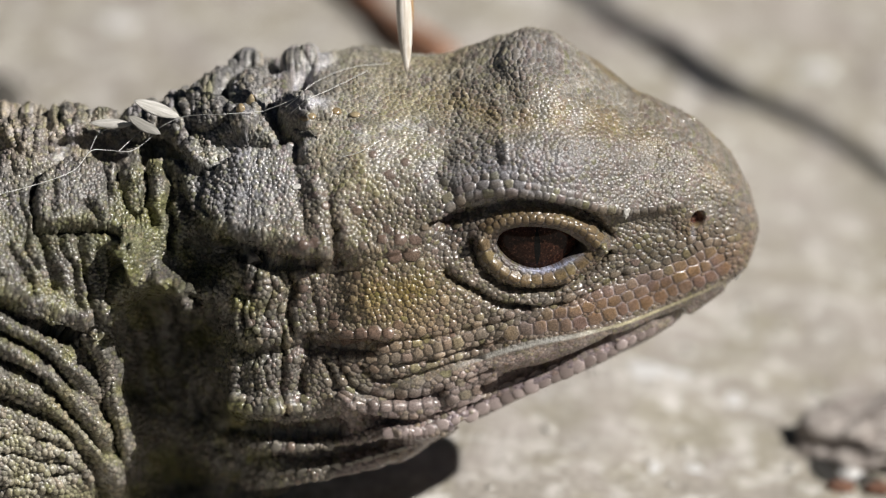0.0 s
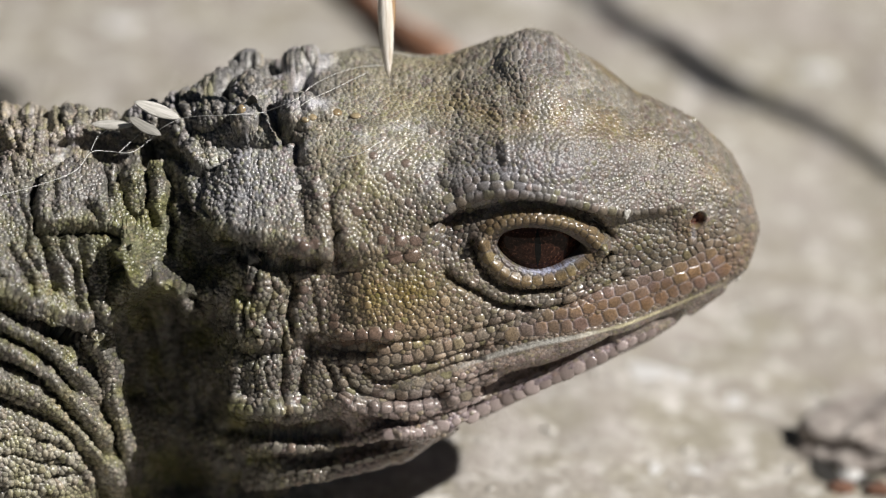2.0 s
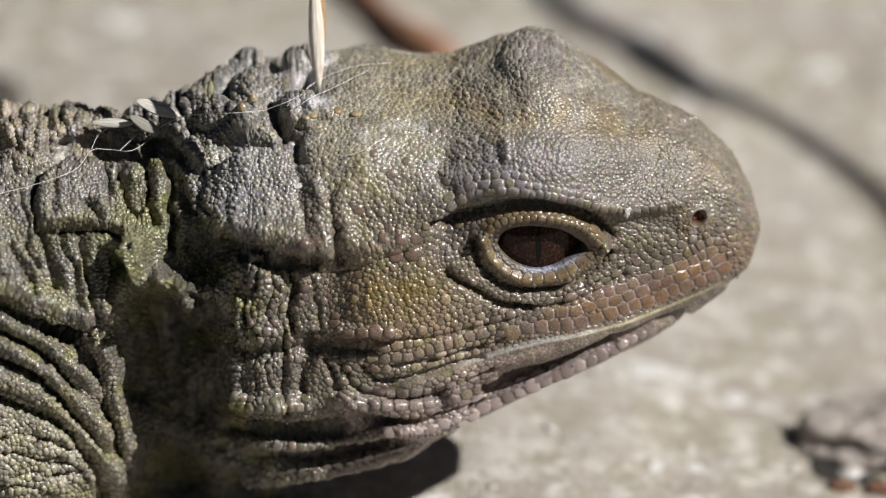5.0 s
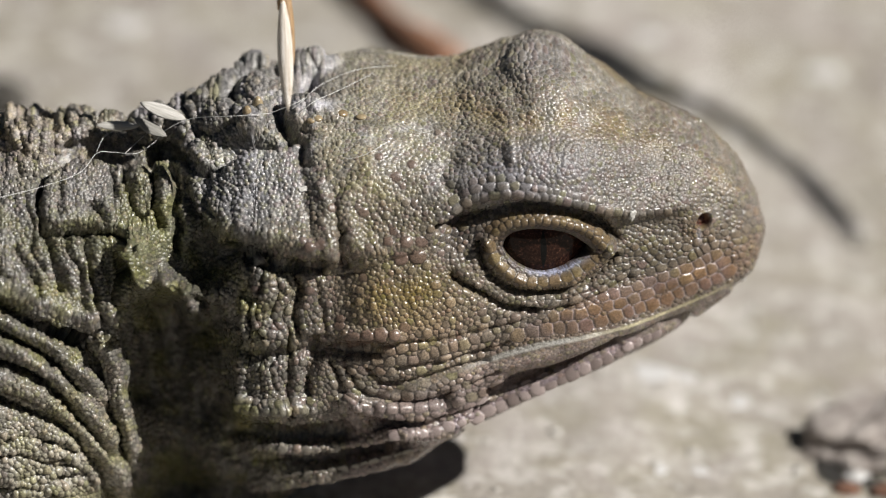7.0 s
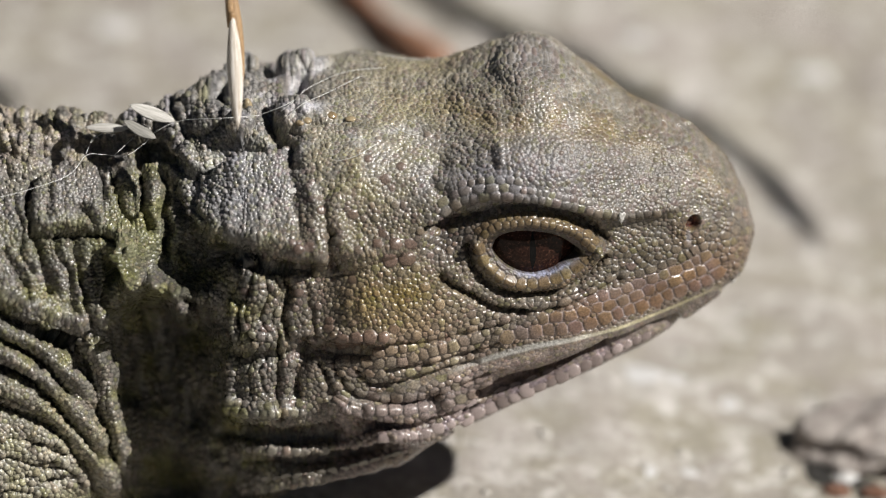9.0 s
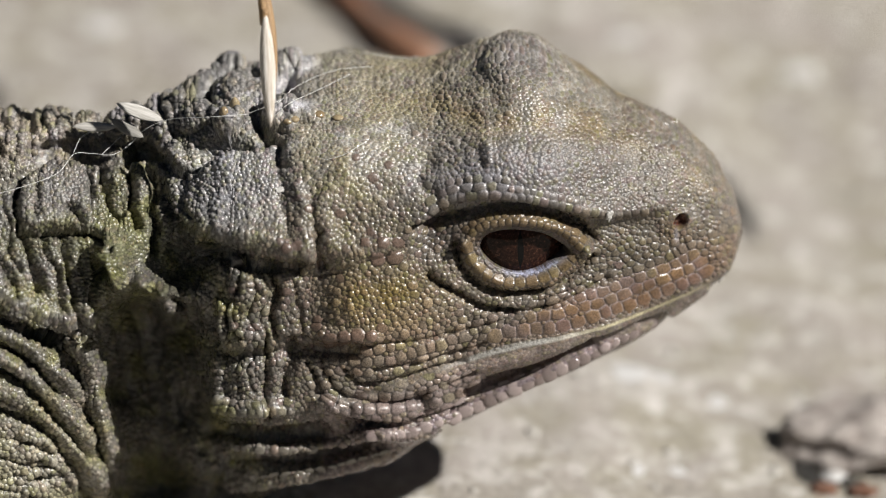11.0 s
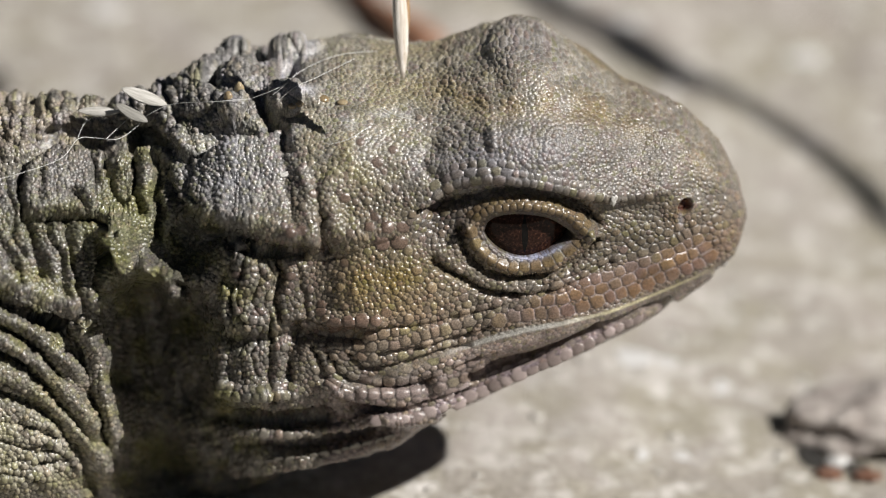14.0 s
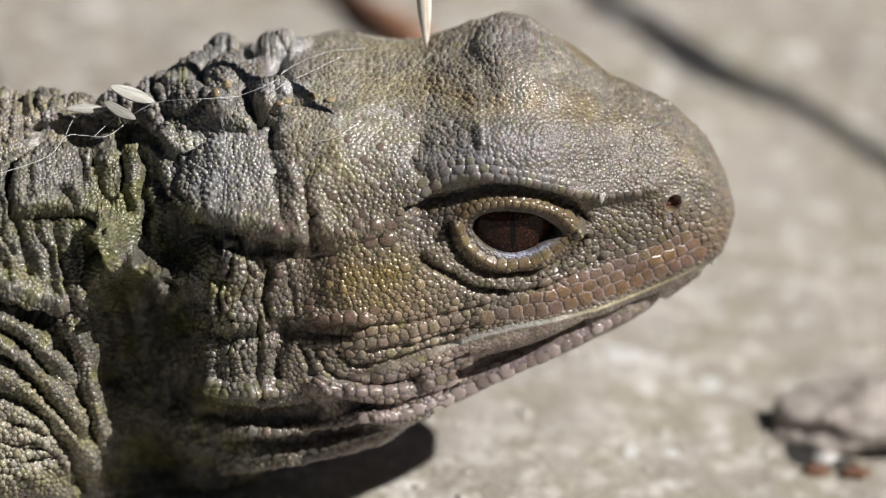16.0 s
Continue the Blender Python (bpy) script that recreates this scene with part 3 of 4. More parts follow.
def lined(seeds, line, pitch, a, b, mark_, gap=0.0, shift=0.5):
    """Scales side by side along a line, set off to its upper side by a gap."""
    curve = smooth_line(line, 120)
    along = np.concatenate([[0], np.cumsum(np.hypot(*np.diff(curve, axis=0).T))])
    rnd = random.Random(int(pitch * 10 + line[0][0]))
    at_ = pitch * shift
    while at_ < along[-1]:
        x, y = np.interp(at_, along, curve[:, 0]), np.interp(at_, along, curve[:, 1])
        dx, dy = np.interp(at_ + 4, along, curve[:, 0]) - x, np.interp(at_ + 4, along, curve[:, 1]) - y
        long_ = math.hypot(dx, dy) or 1.0
        k = rnd.uniform(0.8, 1.16)
        seeds.append((x + dy / long_ * gap + rnd.uniform(-1.6, 1.6), y - dx / long_ * gap + rnd.uniform(-1.6, 1.6), a * k, b * rnd.uniform(0.92, 1.06), math.atan2(dy, dx), mark_))
        at_ += pitch * k


def packed():
    """Scales packed from large to small over the plan: x, y, half-length, half-breadth, turn, mark."""
    seeds = [(x, y, r_, r_ * 0.88, 0.0, 1) for x, y, r_ in BEADS]
    lined(seeds, LABIAL, 25, 13.5, 11, 2, 12)
    lined(seeds, LABIAL[1:], 26, 13.5, 9.5, 2, 32, 0.9)
    lined(seeds, LABIAL[3:], 24, 12.5, 9, 2, 50, 0.4)
    lined(seeds, LABIAL[5:], 20, 10, 8, 0, 66, 0.8)
    brow = [(786, 392), (800, 366), (826, 350), (870, 341), (930, 343), (1000, 354), (1056, 367), (1120, 376), (1180, 368)]
    lined(seeds, brow[:5], 20, 11, 8.5, 0)
    lined(seeds, brow[4:], 15, 8, 7, 0)
    lined(seeds, brow[1:5], 19, 10, 8, 0, 16, 0.2)
    lined(seeds, brow[4:7], 13, 7, 6, 0, 13, 0.3)
    lined(seeds, brow[2:5], 15, 8, 7, 0, 29)
    upper = [(862, 412), (880, 398), (905, 391), (950, 387), (1008, 397), (1046, 420), (1058, 434)]
    lined(seeds, upper, 14, 7.6, 6.6, 3, 0)
    lined(seeds, upper, 14, 7.6, 6.6, 3, 13, 0.1)
    lower = [(1050, 444), (1030, 466), (992, 487), (946, 497), (902, 487), (868, 460), (854, 432)]
    lined(seeds, lower, 21, 11, 10, 4, -1)
    lined(seeds, [(610, 630), (700, 634), (780, 612), (870, 586)], 21, 11.5, 8.5, 0)
    lined(seeds, [(612, 612), (700, 613), (780, 592), (860, 570)], 19, 10, 7.5, 0)
    lined(seeds, [(600, 696), (650, 716), (740, 718), (830, 696), (890, 668)], 25, 13.5, 9, 0)
    lined(seeds, [(614, 670), (660, 694), (740, 696), (820, 674), (880, 650)], 23, 12.5, 8, 0)
    lined(seeds, [(404, 716), (470, 726), (540, 720)], 15, 8, 8, 0)
    lined(seeds, [(402, 704), (470, 710), (540, 706)], 14, 7.5, 7, 0, 0, 0.9)
    lined(seeds, [(290, 502), (320, 506), (346, 512)], 14, 8, 7, 0)
    lined(seeds, [(420, 590), (460, 586), (500, 590)], 15, 8, 7.5, 0)
    gx, gy = np.meshgrid(np.arange(WX, WX + WW), np.arange(WY, WY + WH), indexing="ij")
    gx, gy = gx.astype(float), gy.astype(float)
    base = scale_size(gx, gy)
    angle_x, angle_y, aspect = np.full(gx.shape, 0.02), np.zeros(gx.shape), np.ones(gx.shape)
    for line, reach, ratio in GRAIN:
        for (ax, ay), (bx, by) in zip(line, line[1:]):
            d_, _ = to_line([(ax, ay), (bx, by)], gx, gy)
            k = np.exp(-(d_ / reach) ** 2)
            a2 = 2 * math.atan2(by - ay, bx - ax)
            angle_x += k * math.cos(a2)
            angle_y += k * math.sin(a2)
            aspect = np.maximum(aspect, 1 + (ratio - 1) * k)
    angle = 0.5 * np.arctan2(angle_y, angle_x)
    taken = np.zeros(gx.shape, dtype=bool)

    def spread(x, y, a, b, turn, fill):
        reach = int(max(a, b) * fill) + 1
        i0, j0 = max(int(x - WX) - reach, 0), max(int(y - WY) - reach, 0)
        i1, j1 = int(x - WX) + reach + 2, int(y - WY) + reach + 2
        dx, dy = gx[i0:i1, j0:j1] - x, gy[i0:i1, j0:j1] - y
        c_, s_ = math.cos(turn), math.sin(turn)
        return (slice(i0, i1), slice(j0, j1)), ((dx * c_ + dy * s_) / a) ** 2 + ((dy * c_ - dx * s_) / b) ** 2 < fill * fill

    for x, y, a, b, turn, _ in seeds:
        cut, disc = spread(x, y, a, b, turn, 0.95)
        taken[cut] |= disc
    rng = np.random.default_rng(11)
    coarse = np.exp(-((gx - 690) / 130) ** 2 - ((gy - 430) / 190) ** 2) + 0.6 * np.exp(-((gx - 470) / 70) ** 2 - ((gy - 560) / 130) ** 2)
    for scale_, tries, reach in ((1.75, 900, 0.95), (1.3, 3600, 0.92), (1.0, 40000, 0.9), (0.78, 40000, 0.86), (0.6, 36000, 0.8)):
        open_ = np.flatnonzero(~taken)
        pick = rng.choice(open_, min(tries, len(open_)), replace=False)
        for n in pick:
            i, j = divmod(int(n), WH)
            if taken[i, j] or (scale_ > 1.5 and rng.random() > coarse[i, j]):
                continue
            r_ = base[i, j] * scale_ * rng.uniform(0.88, 1.15)
            q = math.sqrt(aspect[i, j])
            x, y = WX + i + rng.random(), WY + j + rng.random()
            cut, disc = spread(x, y, r_ * q, r_ / q, angle[i, j], reach)
            if (taken[cut] & disc).any():
                continue
            taken[cut] |= disc
            seeds.append((x, y, r_ * q, r_ / q, angle[i, j], 0))
    return seeds


WX, WY, WW, WH, FINE = -160, -20, 1540, 980, 2


def scales():
    """Rounded scales of many sizes over the skin: how far from a seam, the dome, a tint, the breadth and the marks."""
    seeds = packed()
    first = np.full((WW * FINE, WH * FINE), 2.3, dtype=np.float32)
    second = first.copy()
    owner = np.zeros(first.shape, dtype=np.int32)
    for k, (x, y, a, b, turn, _) in enumerate(seeds):
        reach = 2.1 * max(a, b)
        i0, i1 = max(int((x - reach - WX) * FINE), 0), max(int((x + reach - WX) * FINE) + 1, 0)
        j0, j1 = max(int((y - reach - WY) * FINE), 0), max(int((y + reach - WY) * FINE) + 1, 0)
        cut = (slice(i0, i1), slice(j0, j1))
        f, g = first[cut], second[cut]
        if not f.size:
            continue
        dx = ((np.arange(f.shape[0]) + i0 + 0.5) / FINE + WX - x)[:, None]
        dy = ((np.arange(f.shape[1]) + j0 + 0.5) / FINE + WY - y)[None, :]
        c_, s_ = math.cos(turn), math.sin(turn)
        q = np.sqrt(((dx * c_ + dy * s_) / a) ** 2 + ((dy * c_ - dx * s_) / b) ** 2).astype(np.float32)
        closer = q < f
        second[cut] = np.where(closer, f, np.minimum(g, q))
        first[cut] = np.where(closer, q, f)
        owner[cut] = np.where(closer, k, owner[cut])
    table = np.array([(hashed(np.int64(k), np.int64(3), 51), s_[2] + s_[3], s_[5]) for k, s_ in enumerate(seeds)])
    # the plan's edge strip repeats, mirrored, along the rest of the body
    u = np.where(PXV < WX + 8, WX + 8 + np.abs((WX + 8 - PXV) % 280 - 140), PXV)
    fu = np.clip((u - WX) * FINE - 0.5, 0, WW * FINE - 2)
    fv = np.clip((PYV - WY) * FINE - 0.5, 0, WH * FINE - 2)
    i, j = fu.astype(np.int64), fv.astype(np.int64)
    p_, q_ = fu - i, fv - j

    def read(grid):
        return (grid[i, j] * (1 - p_) + grid[i + 1, j] * p_) * (1 - q_) + (grid[i, j + 1] * (1 - p_) + grid[i + 1, j + 1] * p_) * q_
    one, two = read(first), read(second)
    row_ = table[owner[np.round(fu).astype(np.int64), np.round(fv).astype(np.int64)]]
    edge_ = np.clip((two - one) / 0.55, 0, 1)
    dome_ = np.sqrt(np.clip(1 - (one / 1.25) ** 2, 0, 1)) * np.clip(edge_ * 2.2, 0, 1) ** 0.5
    return edge_, dome_, row_[..., 0], row_[..., 1], row_[..., 2]


PXV, PYV = plan(P1, True)
edge, dome, tint, size, marks = scales()
bead, LIP, LID = (marks == 1) * 1.0, (marks == 2) * 1.0, (marks >= 3) * 1.0
bare = np.maximum(eye_flat, np.exp(-(((PX - 1233) / 22) ** 2 + ((PY - 387) / 19) ** 2) ** 2))
d, _ = to_line([(x, y + 2) for x, y in MOUTH], PXV, PYV)
bare = np.maximum(bare, np.exp(-(d / 7) ** 2))
d, _ = to_line(slit, PXV, PYV)
bare = np.maximum(bare, np.exp(-(d / 5) ** 4))
girth_ = np.minimum(size, 9) + 0.4 * np.maximum(size - 9, 0)
proud = girth_ * (0.08 * np.sqrt(edge) + 0.32 * dome) * (1 - bare) * (0.7 + 0.6 * tint) * (1 + 0.4 * np.clip((540 - PXV) / 120, 0, 1))
N1 = normals(P1)
outward = N1[..., 2] * ST + np.abs(N1[..., 1]) * CT
proud *= (1 - 0.42 * LIP) * (1 - 0.2 * LID) * np.where(marks == 4, 0.45, 1) * (1 - 0.15 * bead)
proud *= 1 - 0.15 * np.exp(-((PXV - 670) / 150) ** 2 - ((PYV - 225) / 110) ** 2) - 0.3 * np.exp(-((PXV - 1010) / 190) ** 2 - ((PYV - 170) / 130) ** 2)
proud *= np.clip(outward * 2.6, 0.35, 1)
below_mouth = to_line(MOUTH, PXV, PYV)[1]
proud *= 1 - 0.7 * (below_mouth > 0) * np.clip((PXV - 800) / 120, 0, 1)
proud *= tip[:, None]
P2 = P1 + N1 * proud[..., None]
SKIN_AT = P2 * STEP
SKIN_N = normals(P1)
SEEN_X, SEEN_Y = plan(P2)
VIEW = np.array([0, -CT, ST])
FACING = (SKIN_N @ VIEW > 0.05)
FACING[:, NEAR:] = False


def pigments():
    """Skin colours: grey crown, olive cheek, rusty lip, mossy neck, some painted shade."""
    c = np.empty((NS, NR, 3))
    c[...] = (0.165, 0.150, 0.105)
    x, y = PXV, PYV

    def wash(k, colour):
        c[...] = c * (1 - k[..., None]) + np.array(colour) * k[..., None]

    def spot(px, py, rx, ry):
        return np.exp(-((x - px) / rx) ** 2 - ((y - py) / ry) ** 2)
    n1 = soft_noise(x, y, 70, 70, 61)
    n2 = soft_noise(x, y, 30, 30, 62)
    n3 = soft_noise(x, y, 12, 12, 63)
    wash(np.clip((300 - y) / 120, 0, 1) * (0.45 + 0.55 * n1), (0.28, 0.26, 0.18))
    wash(spot(940, 300, 150, 60) * 0.7, (0.175, 0.17, 0.155))
    streak, _ = to_line([(640, 190), (760, 165), (900, 212), (1060, 214), (1180, 258), (1290, 330)], x, y)
    wash(np.exp(-(streak / 30) ** 2) * np.clip(1.7 * n2 - 0.2, 0, 1) * 0.8 * np.clip((1330 - x) / 250, 0.3, 1), (0.225, 0.16, 0.055))
    wash(spot(930, 80, 110, 60) * 0.6, (0.19, 0.185, 0.165))
    wash(spot(690, 170, 190, 80) * np.clip(0.3 + 0.8 * n2, 0, 1) * 0.8, (0.29, 0.25, 0.135))
    wash(spot(705, 520, 95, 60) * np.clip(0.3 + 0.9 * n2, 0, 1), (0.2, 0.155, 0.03))
    wash(spot(760, 600, 120, 50) * 0.6, (0.17, 0.125, 0.08))
    wash(spot(660, 280, 130, 130) * np.clip(1.6 * n2 - 0.3, 0, 1) * 0.7, (0.22, 0.19, 0.07))
    wash(np.clip((560 - x) / 120, 0, 1) * 0.75, (0.105, 0.10, 0.068))
    wash(np.clip((560 - x) / 120, 0, 1) * np.clip(n2 * 2 - 0.9, 0, 1) * 0.7, (0.15, 0.145, 0.03))
    wash(spot(200, 450, 240, 110) * np.clip(n1 * 2.2 - 0.9, 0, 1) * 0.6, (0.13, 0.135, 0.04))
    wash(spot(40, 250, 130, 60) * 0.7 * n2, (0.26, 0.2, 0.14))
    wash(spot(430, 315, 95, 90) * 0.85, (0.235, 0.23, 0.195))
    wash(spot(80, 330, 110, 70) * 0.6, (0.19, 0.18, 0.14))
    wash(spot(440, 160, 170, 60) * np.clip(0.2 + n2, 0, 1) * 0.7, (0.25, 0.235, 0.185))
    wash(spot(330, 215, 150, 46) * np.clip(0.1 + n2, 0, 1) * 0.5, (0.22, 0.205, 0.16))
    wash(spot(520, 108, 90, 36) * 0.6, (0.165, 0.145, 0.085))
    wash(nape * np.clip(2.4 * n3 - 1.2, 0, 1) * 0.45, (0.27, 0.22, 0.11))
    wash(nape * np.clip(2.4 * soft_noise(x, y, 18, 18, 66) - 1.4, 0, 1) * 0.4, (0.42, 0.40, 0.36))
    d1, _ = to_line([(920, 592), (1020, 555), (1120, 518), (1220, 482), (1310, 440)], x, y)
    wash(np.exp(-(d1 / 34) ** 2) * np.clip(0.5 + 0.6 * n2, 0, 1) * np.clip((x - 880) / 160, 0.3, 1), (0.2, 0.115, 0.06))
    wash(spot(1300, 430, 40, 50) * 0.5, (0.24, 0.19, 0.11))
    d2, s2 = to_line(MOUTH, x, y)
    under = (s2 > 0) & (x > 600)
    wash(np.where(under, np.clip(d2 / 30, 0, 1), 0) * 0.75, (0.25, 0.195, 0.16))
    d4, _ = to_line(JAW_LINE[2:9], x, y)
    wash(np.exp(-(d4 / 17) ** 4) * 0.8, (0.25, 0.2, 0.185))
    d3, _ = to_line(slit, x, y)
    wash(np.exp(-((d3 - 22) / 13) ** 2) * 0.85, (0.17, 0.12, 0.055))
    # The shade on the cheek's hind edge is put into the colour.
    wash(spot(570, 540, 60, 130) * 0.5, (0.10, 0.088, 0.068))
    # Dark grey scales behind the eye, with the hollow's shade painted in.
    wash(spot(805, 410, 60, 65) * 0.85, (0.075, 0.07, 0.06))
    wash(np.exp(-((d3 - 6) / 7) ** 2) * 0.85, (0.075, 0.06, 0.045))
    wash(np.exp(-(d3 / 7) ** 2) * np.clip((y - 446) / 14, 0, 1) * np.clip((x - 905) / 40, 0, 1) * (1 - eye_flat), (0.42, 0.45, 0.52))
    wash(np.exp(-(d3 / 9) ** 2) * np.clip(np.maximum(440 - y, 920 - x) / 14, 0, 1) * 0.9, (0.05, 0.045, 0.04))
    wash(np.clip(eye_flat, 0, 1), (0.03, 0.02, 0.018))
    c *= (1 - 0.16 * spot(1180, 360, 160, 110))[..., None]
    wash(np.clip(nose * 1.5, 0, 1), (0.13, 0.026, 0.014))
    wash(spot(1222, 404, 22, 24) * 0.6 * (1 - nose), (0.30, 0.19, 0.10))
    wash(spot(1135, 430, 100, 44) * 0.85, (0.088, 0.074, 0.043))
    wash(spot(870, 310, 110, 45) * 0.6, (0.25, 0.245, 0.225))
    wash(spot(90, 790, 150, 120) * 0.7, (0.235, 0.215, 0.13))
    c *= (0.62 + 0.76 * (tint * (1 - 0.6 * LIP) + 0.3 * LIP))[..., None]
    hue = hashed((tint * 1e6).astype(np.int64), np.int64(2), 9)
    wash(np.clip(3 * hue - 2.1, 0, 1) * 0.5 * np.clip((x - 420) / 80, 0.4, 1), (0.17, 0.105, 0.085))
    wash(np.clip(0.8 - 3 * hue, 0, 1) * 0.5, (0.19, 0.185, 0.05))
    c *= (0.85 + 0.3 * n3)[..., None]
    rusty = np.clip((tint - 0.78) * 4, 0, 1) * 0.35
    c[...] = c * (1 - rusty[..., None]) + np.array((0.19, 0.125, 0.06)) * rusty[..., None]
    cheek = spot(730, 545, 150, 95)
    mauve = LIP * np.clip(2.2 * hashed((tint * 1e6).astype(np.int64), np.int64(1), 8) - 0.9, 0, 1) * 0.7
    wash(mauve, (0.155, 0.105, 0.085))
    wash(LIP * np.clip(1.4 * n2 - 0.5, 0, 1) * 0.6, (0.25, 0.16, 0.045))
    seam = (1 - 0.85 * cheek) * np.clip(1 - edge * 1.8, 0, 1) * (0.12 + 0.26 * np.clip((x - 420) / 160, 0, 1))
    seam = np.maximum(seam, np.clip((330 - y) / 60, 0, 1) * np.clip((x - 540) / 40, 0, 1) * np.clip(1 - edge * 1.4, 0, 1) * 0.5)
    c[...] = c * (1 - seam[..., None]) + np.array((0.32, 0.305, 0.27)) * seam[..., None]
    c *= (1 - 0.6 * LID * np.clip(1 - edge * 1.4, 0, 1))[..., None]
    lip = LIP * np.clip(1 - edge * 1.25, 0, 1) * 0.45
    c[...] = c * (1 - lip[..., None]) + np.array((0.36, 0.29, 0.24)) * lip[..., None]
    # Cheek seams: own darker skin, with the occlusion between domes put into the colour.
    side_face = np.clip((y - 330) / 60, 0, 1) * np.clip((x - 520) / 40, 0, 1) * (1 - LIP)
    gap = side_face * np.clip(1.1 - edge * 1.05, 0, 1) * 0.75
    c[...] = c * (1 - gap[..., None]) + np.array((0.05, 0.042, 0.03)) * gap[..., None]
    # Neck seams get darker towards each scale's edge.
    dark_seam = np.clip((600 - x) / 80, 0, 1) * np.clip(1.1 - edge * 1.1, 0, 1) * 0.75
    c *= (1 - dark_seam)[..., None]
    c *= (1 + 0.3 * np.clip((560 - x) / 80, 0, 1))[..., None]
    warm = soft_noise(x, y, 22, 22, 64)[..., None]
    heart = np.array((0.07, 0.058, 0.038)) * (1 - warm) + np.array((0.135, 0.09, 0.042)) * warm
    core = (np.clip(dome * 1.5 - 0.45, 0, 1) * (0.1 + 0.5 * tint) * np.clip((x - 380) / 150, 0.35, 1) * (1 - 0.6 * LIP))[..., None]
    c[...] = c * (1 - core) + heart * core
    wash(bead * np.clip(dome * 2, 0, 1) * 0.8, (0.105, 0.07, 0.047))
    wash(LID * np.clip(edge * 1.5, 0, 1) * 0.55, (0.135, 0.092, 0.036))
    wash(LIP * np.clip(edge * 1.5 - 0.3, 0, 1) * 0.4 * np.exp(-((d2 - 20) / 26) ** 2) * np.clip((x - 950) / 120, 0, 1), (0.2, 0.10, 0.045))
    c *= (1 - 0.1 * LIP)[..., None]
    wash(spot(660, 245, 60, 22) * n3 * 0.25, (0.36, 0.35, 0.31))
    wash(spot(545, 180, 50, 18) * n3 * 0.6, (0.42, 0.41, 0.38))
    wash(spot(715, 222, 40, 10) * n3 * 0.5, (0.4, 0.39, 0.35))
    wash(spot(1108, 380, 8, 14) * np.clip(n3 * 2 - 0.6, 0, 1) * 0.6, (0.5, 0.5, 0.5))
    wash(spot(1226, 412, 4, 10) * 0.4, (0.4, 0.4, 0.38))
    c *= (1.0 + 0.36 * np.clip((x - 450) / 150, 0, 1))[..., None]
    # Area by area: snout top darker, cheek, temple, crest and shoulder lighter.
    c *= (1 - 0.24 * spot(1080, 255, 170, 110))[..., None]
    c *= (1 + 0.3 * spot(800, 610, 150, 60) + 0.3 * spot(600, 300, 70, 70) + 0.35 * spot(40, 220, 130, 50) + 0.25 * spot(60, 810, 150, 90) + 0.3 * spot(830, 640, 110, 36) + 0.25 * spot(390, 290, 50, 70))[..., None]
    c *= 1 + spot(650, 215, 230, 110)[..., None] * np.array((0.04, 0.08, 0.12))
    c *= 1 + cheek[..., None] * np.array((0.1, 0.03, -0.06))
    c *= np.array((0.98, 1.01, 1.27))
    c *= 1 + np.clip((580 - x) / 80, 0, 1)[..., None] * np.array((0.12, 0.13, 0.2))
    stripe = np.exp(-(d2 / (2.6 + 3.4 * np.exp(-((x - 930) / 110) ** 2))) ** 4) * np.clip((x - 800) / 80, 0, 1) * np.clip((1290 - x) / 60, 0, 1) * 0.9
    wash(stripe * np.clip((x - 980) / 120, 0, 1), (0.5, 0.46, 0.31))
    wash(stripe * np.clip((1100 - x) / 120, 0, 1), (0.56, 0.56, 0.55))
    return np.concatenate([np.clip(c, 0.004, 0.9), np.clip((620 - x) / 150, 0, 1)[..., None] * 0.12 + 0.5 * nape[..., None] + np.exp(-(d3 / 12) ** 4)[..., None] * 0.8 + 0.65 * spot(1010, 262, 210, 75)[..., None]], -1)


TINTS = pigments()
tuatara = empty("tuatara", (-0.06, 0.0, GROUND))
tagged(tuatara, "olive-grey scaly reptile with wrinkled neck resting on the slab", "reptile")


def skin_parts():
    idx = np.arange(NS * NR).reshape(NS, NR)
    nxt = np.roll(idx, -1, 1)
    faces = np.stack([idx[:-1], nxt[:-1], nxt[1:], idx[1:]], -1)
    fx, fy = (PXV[:-1] + PXV[1:]) / 2, (PYV[:-1] + PYV[1:]) / 2
    d_, s_ = to_line([(560, 738), (600, 730), (680, 745), (760, 738), (838, 708), (868, 677), (930, 655), (1000, 632), (1080, 604), (1160, 570), (1240, 528), (1330, 476)], fx, fy)
    which = np.where(fx < -90, 0, np.where(fx < 385, 1, np.where((s_ > 0) & (fx > 560) & (fx < 1320), 3, 2)))
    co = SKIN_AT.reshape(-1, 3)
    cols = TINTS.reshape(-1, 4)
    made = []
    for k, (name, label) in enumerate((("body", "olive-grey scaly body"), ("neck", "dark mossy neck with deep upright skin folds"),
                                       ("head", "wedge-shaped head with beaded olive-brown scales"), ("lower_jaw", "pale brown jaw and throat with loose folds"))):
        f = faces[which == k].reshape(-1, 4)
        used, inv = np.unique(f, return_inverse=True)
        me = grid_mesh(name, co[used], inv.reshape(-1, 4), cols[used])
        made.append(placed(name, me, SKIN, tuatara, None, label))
    return made


HEAD, JAW = skin_parts()[2:]


def on_skin(px, py, up=0.0):
    """The place and the outward normal of the skin under a spot of the plan."""
    far_off = (SEEN_X - px) ** 2 + (SEEN_Y - py) ** 2 + np.where(FACING, 0, 1e9)
    k = np.unravel_index(np.argmin(far_off), far_off.shape)
    n = Vector(SKIN_N[k])
    return Vector(SKIN_AT[k]) + n * up * STEP, n


# ---- eyes ----


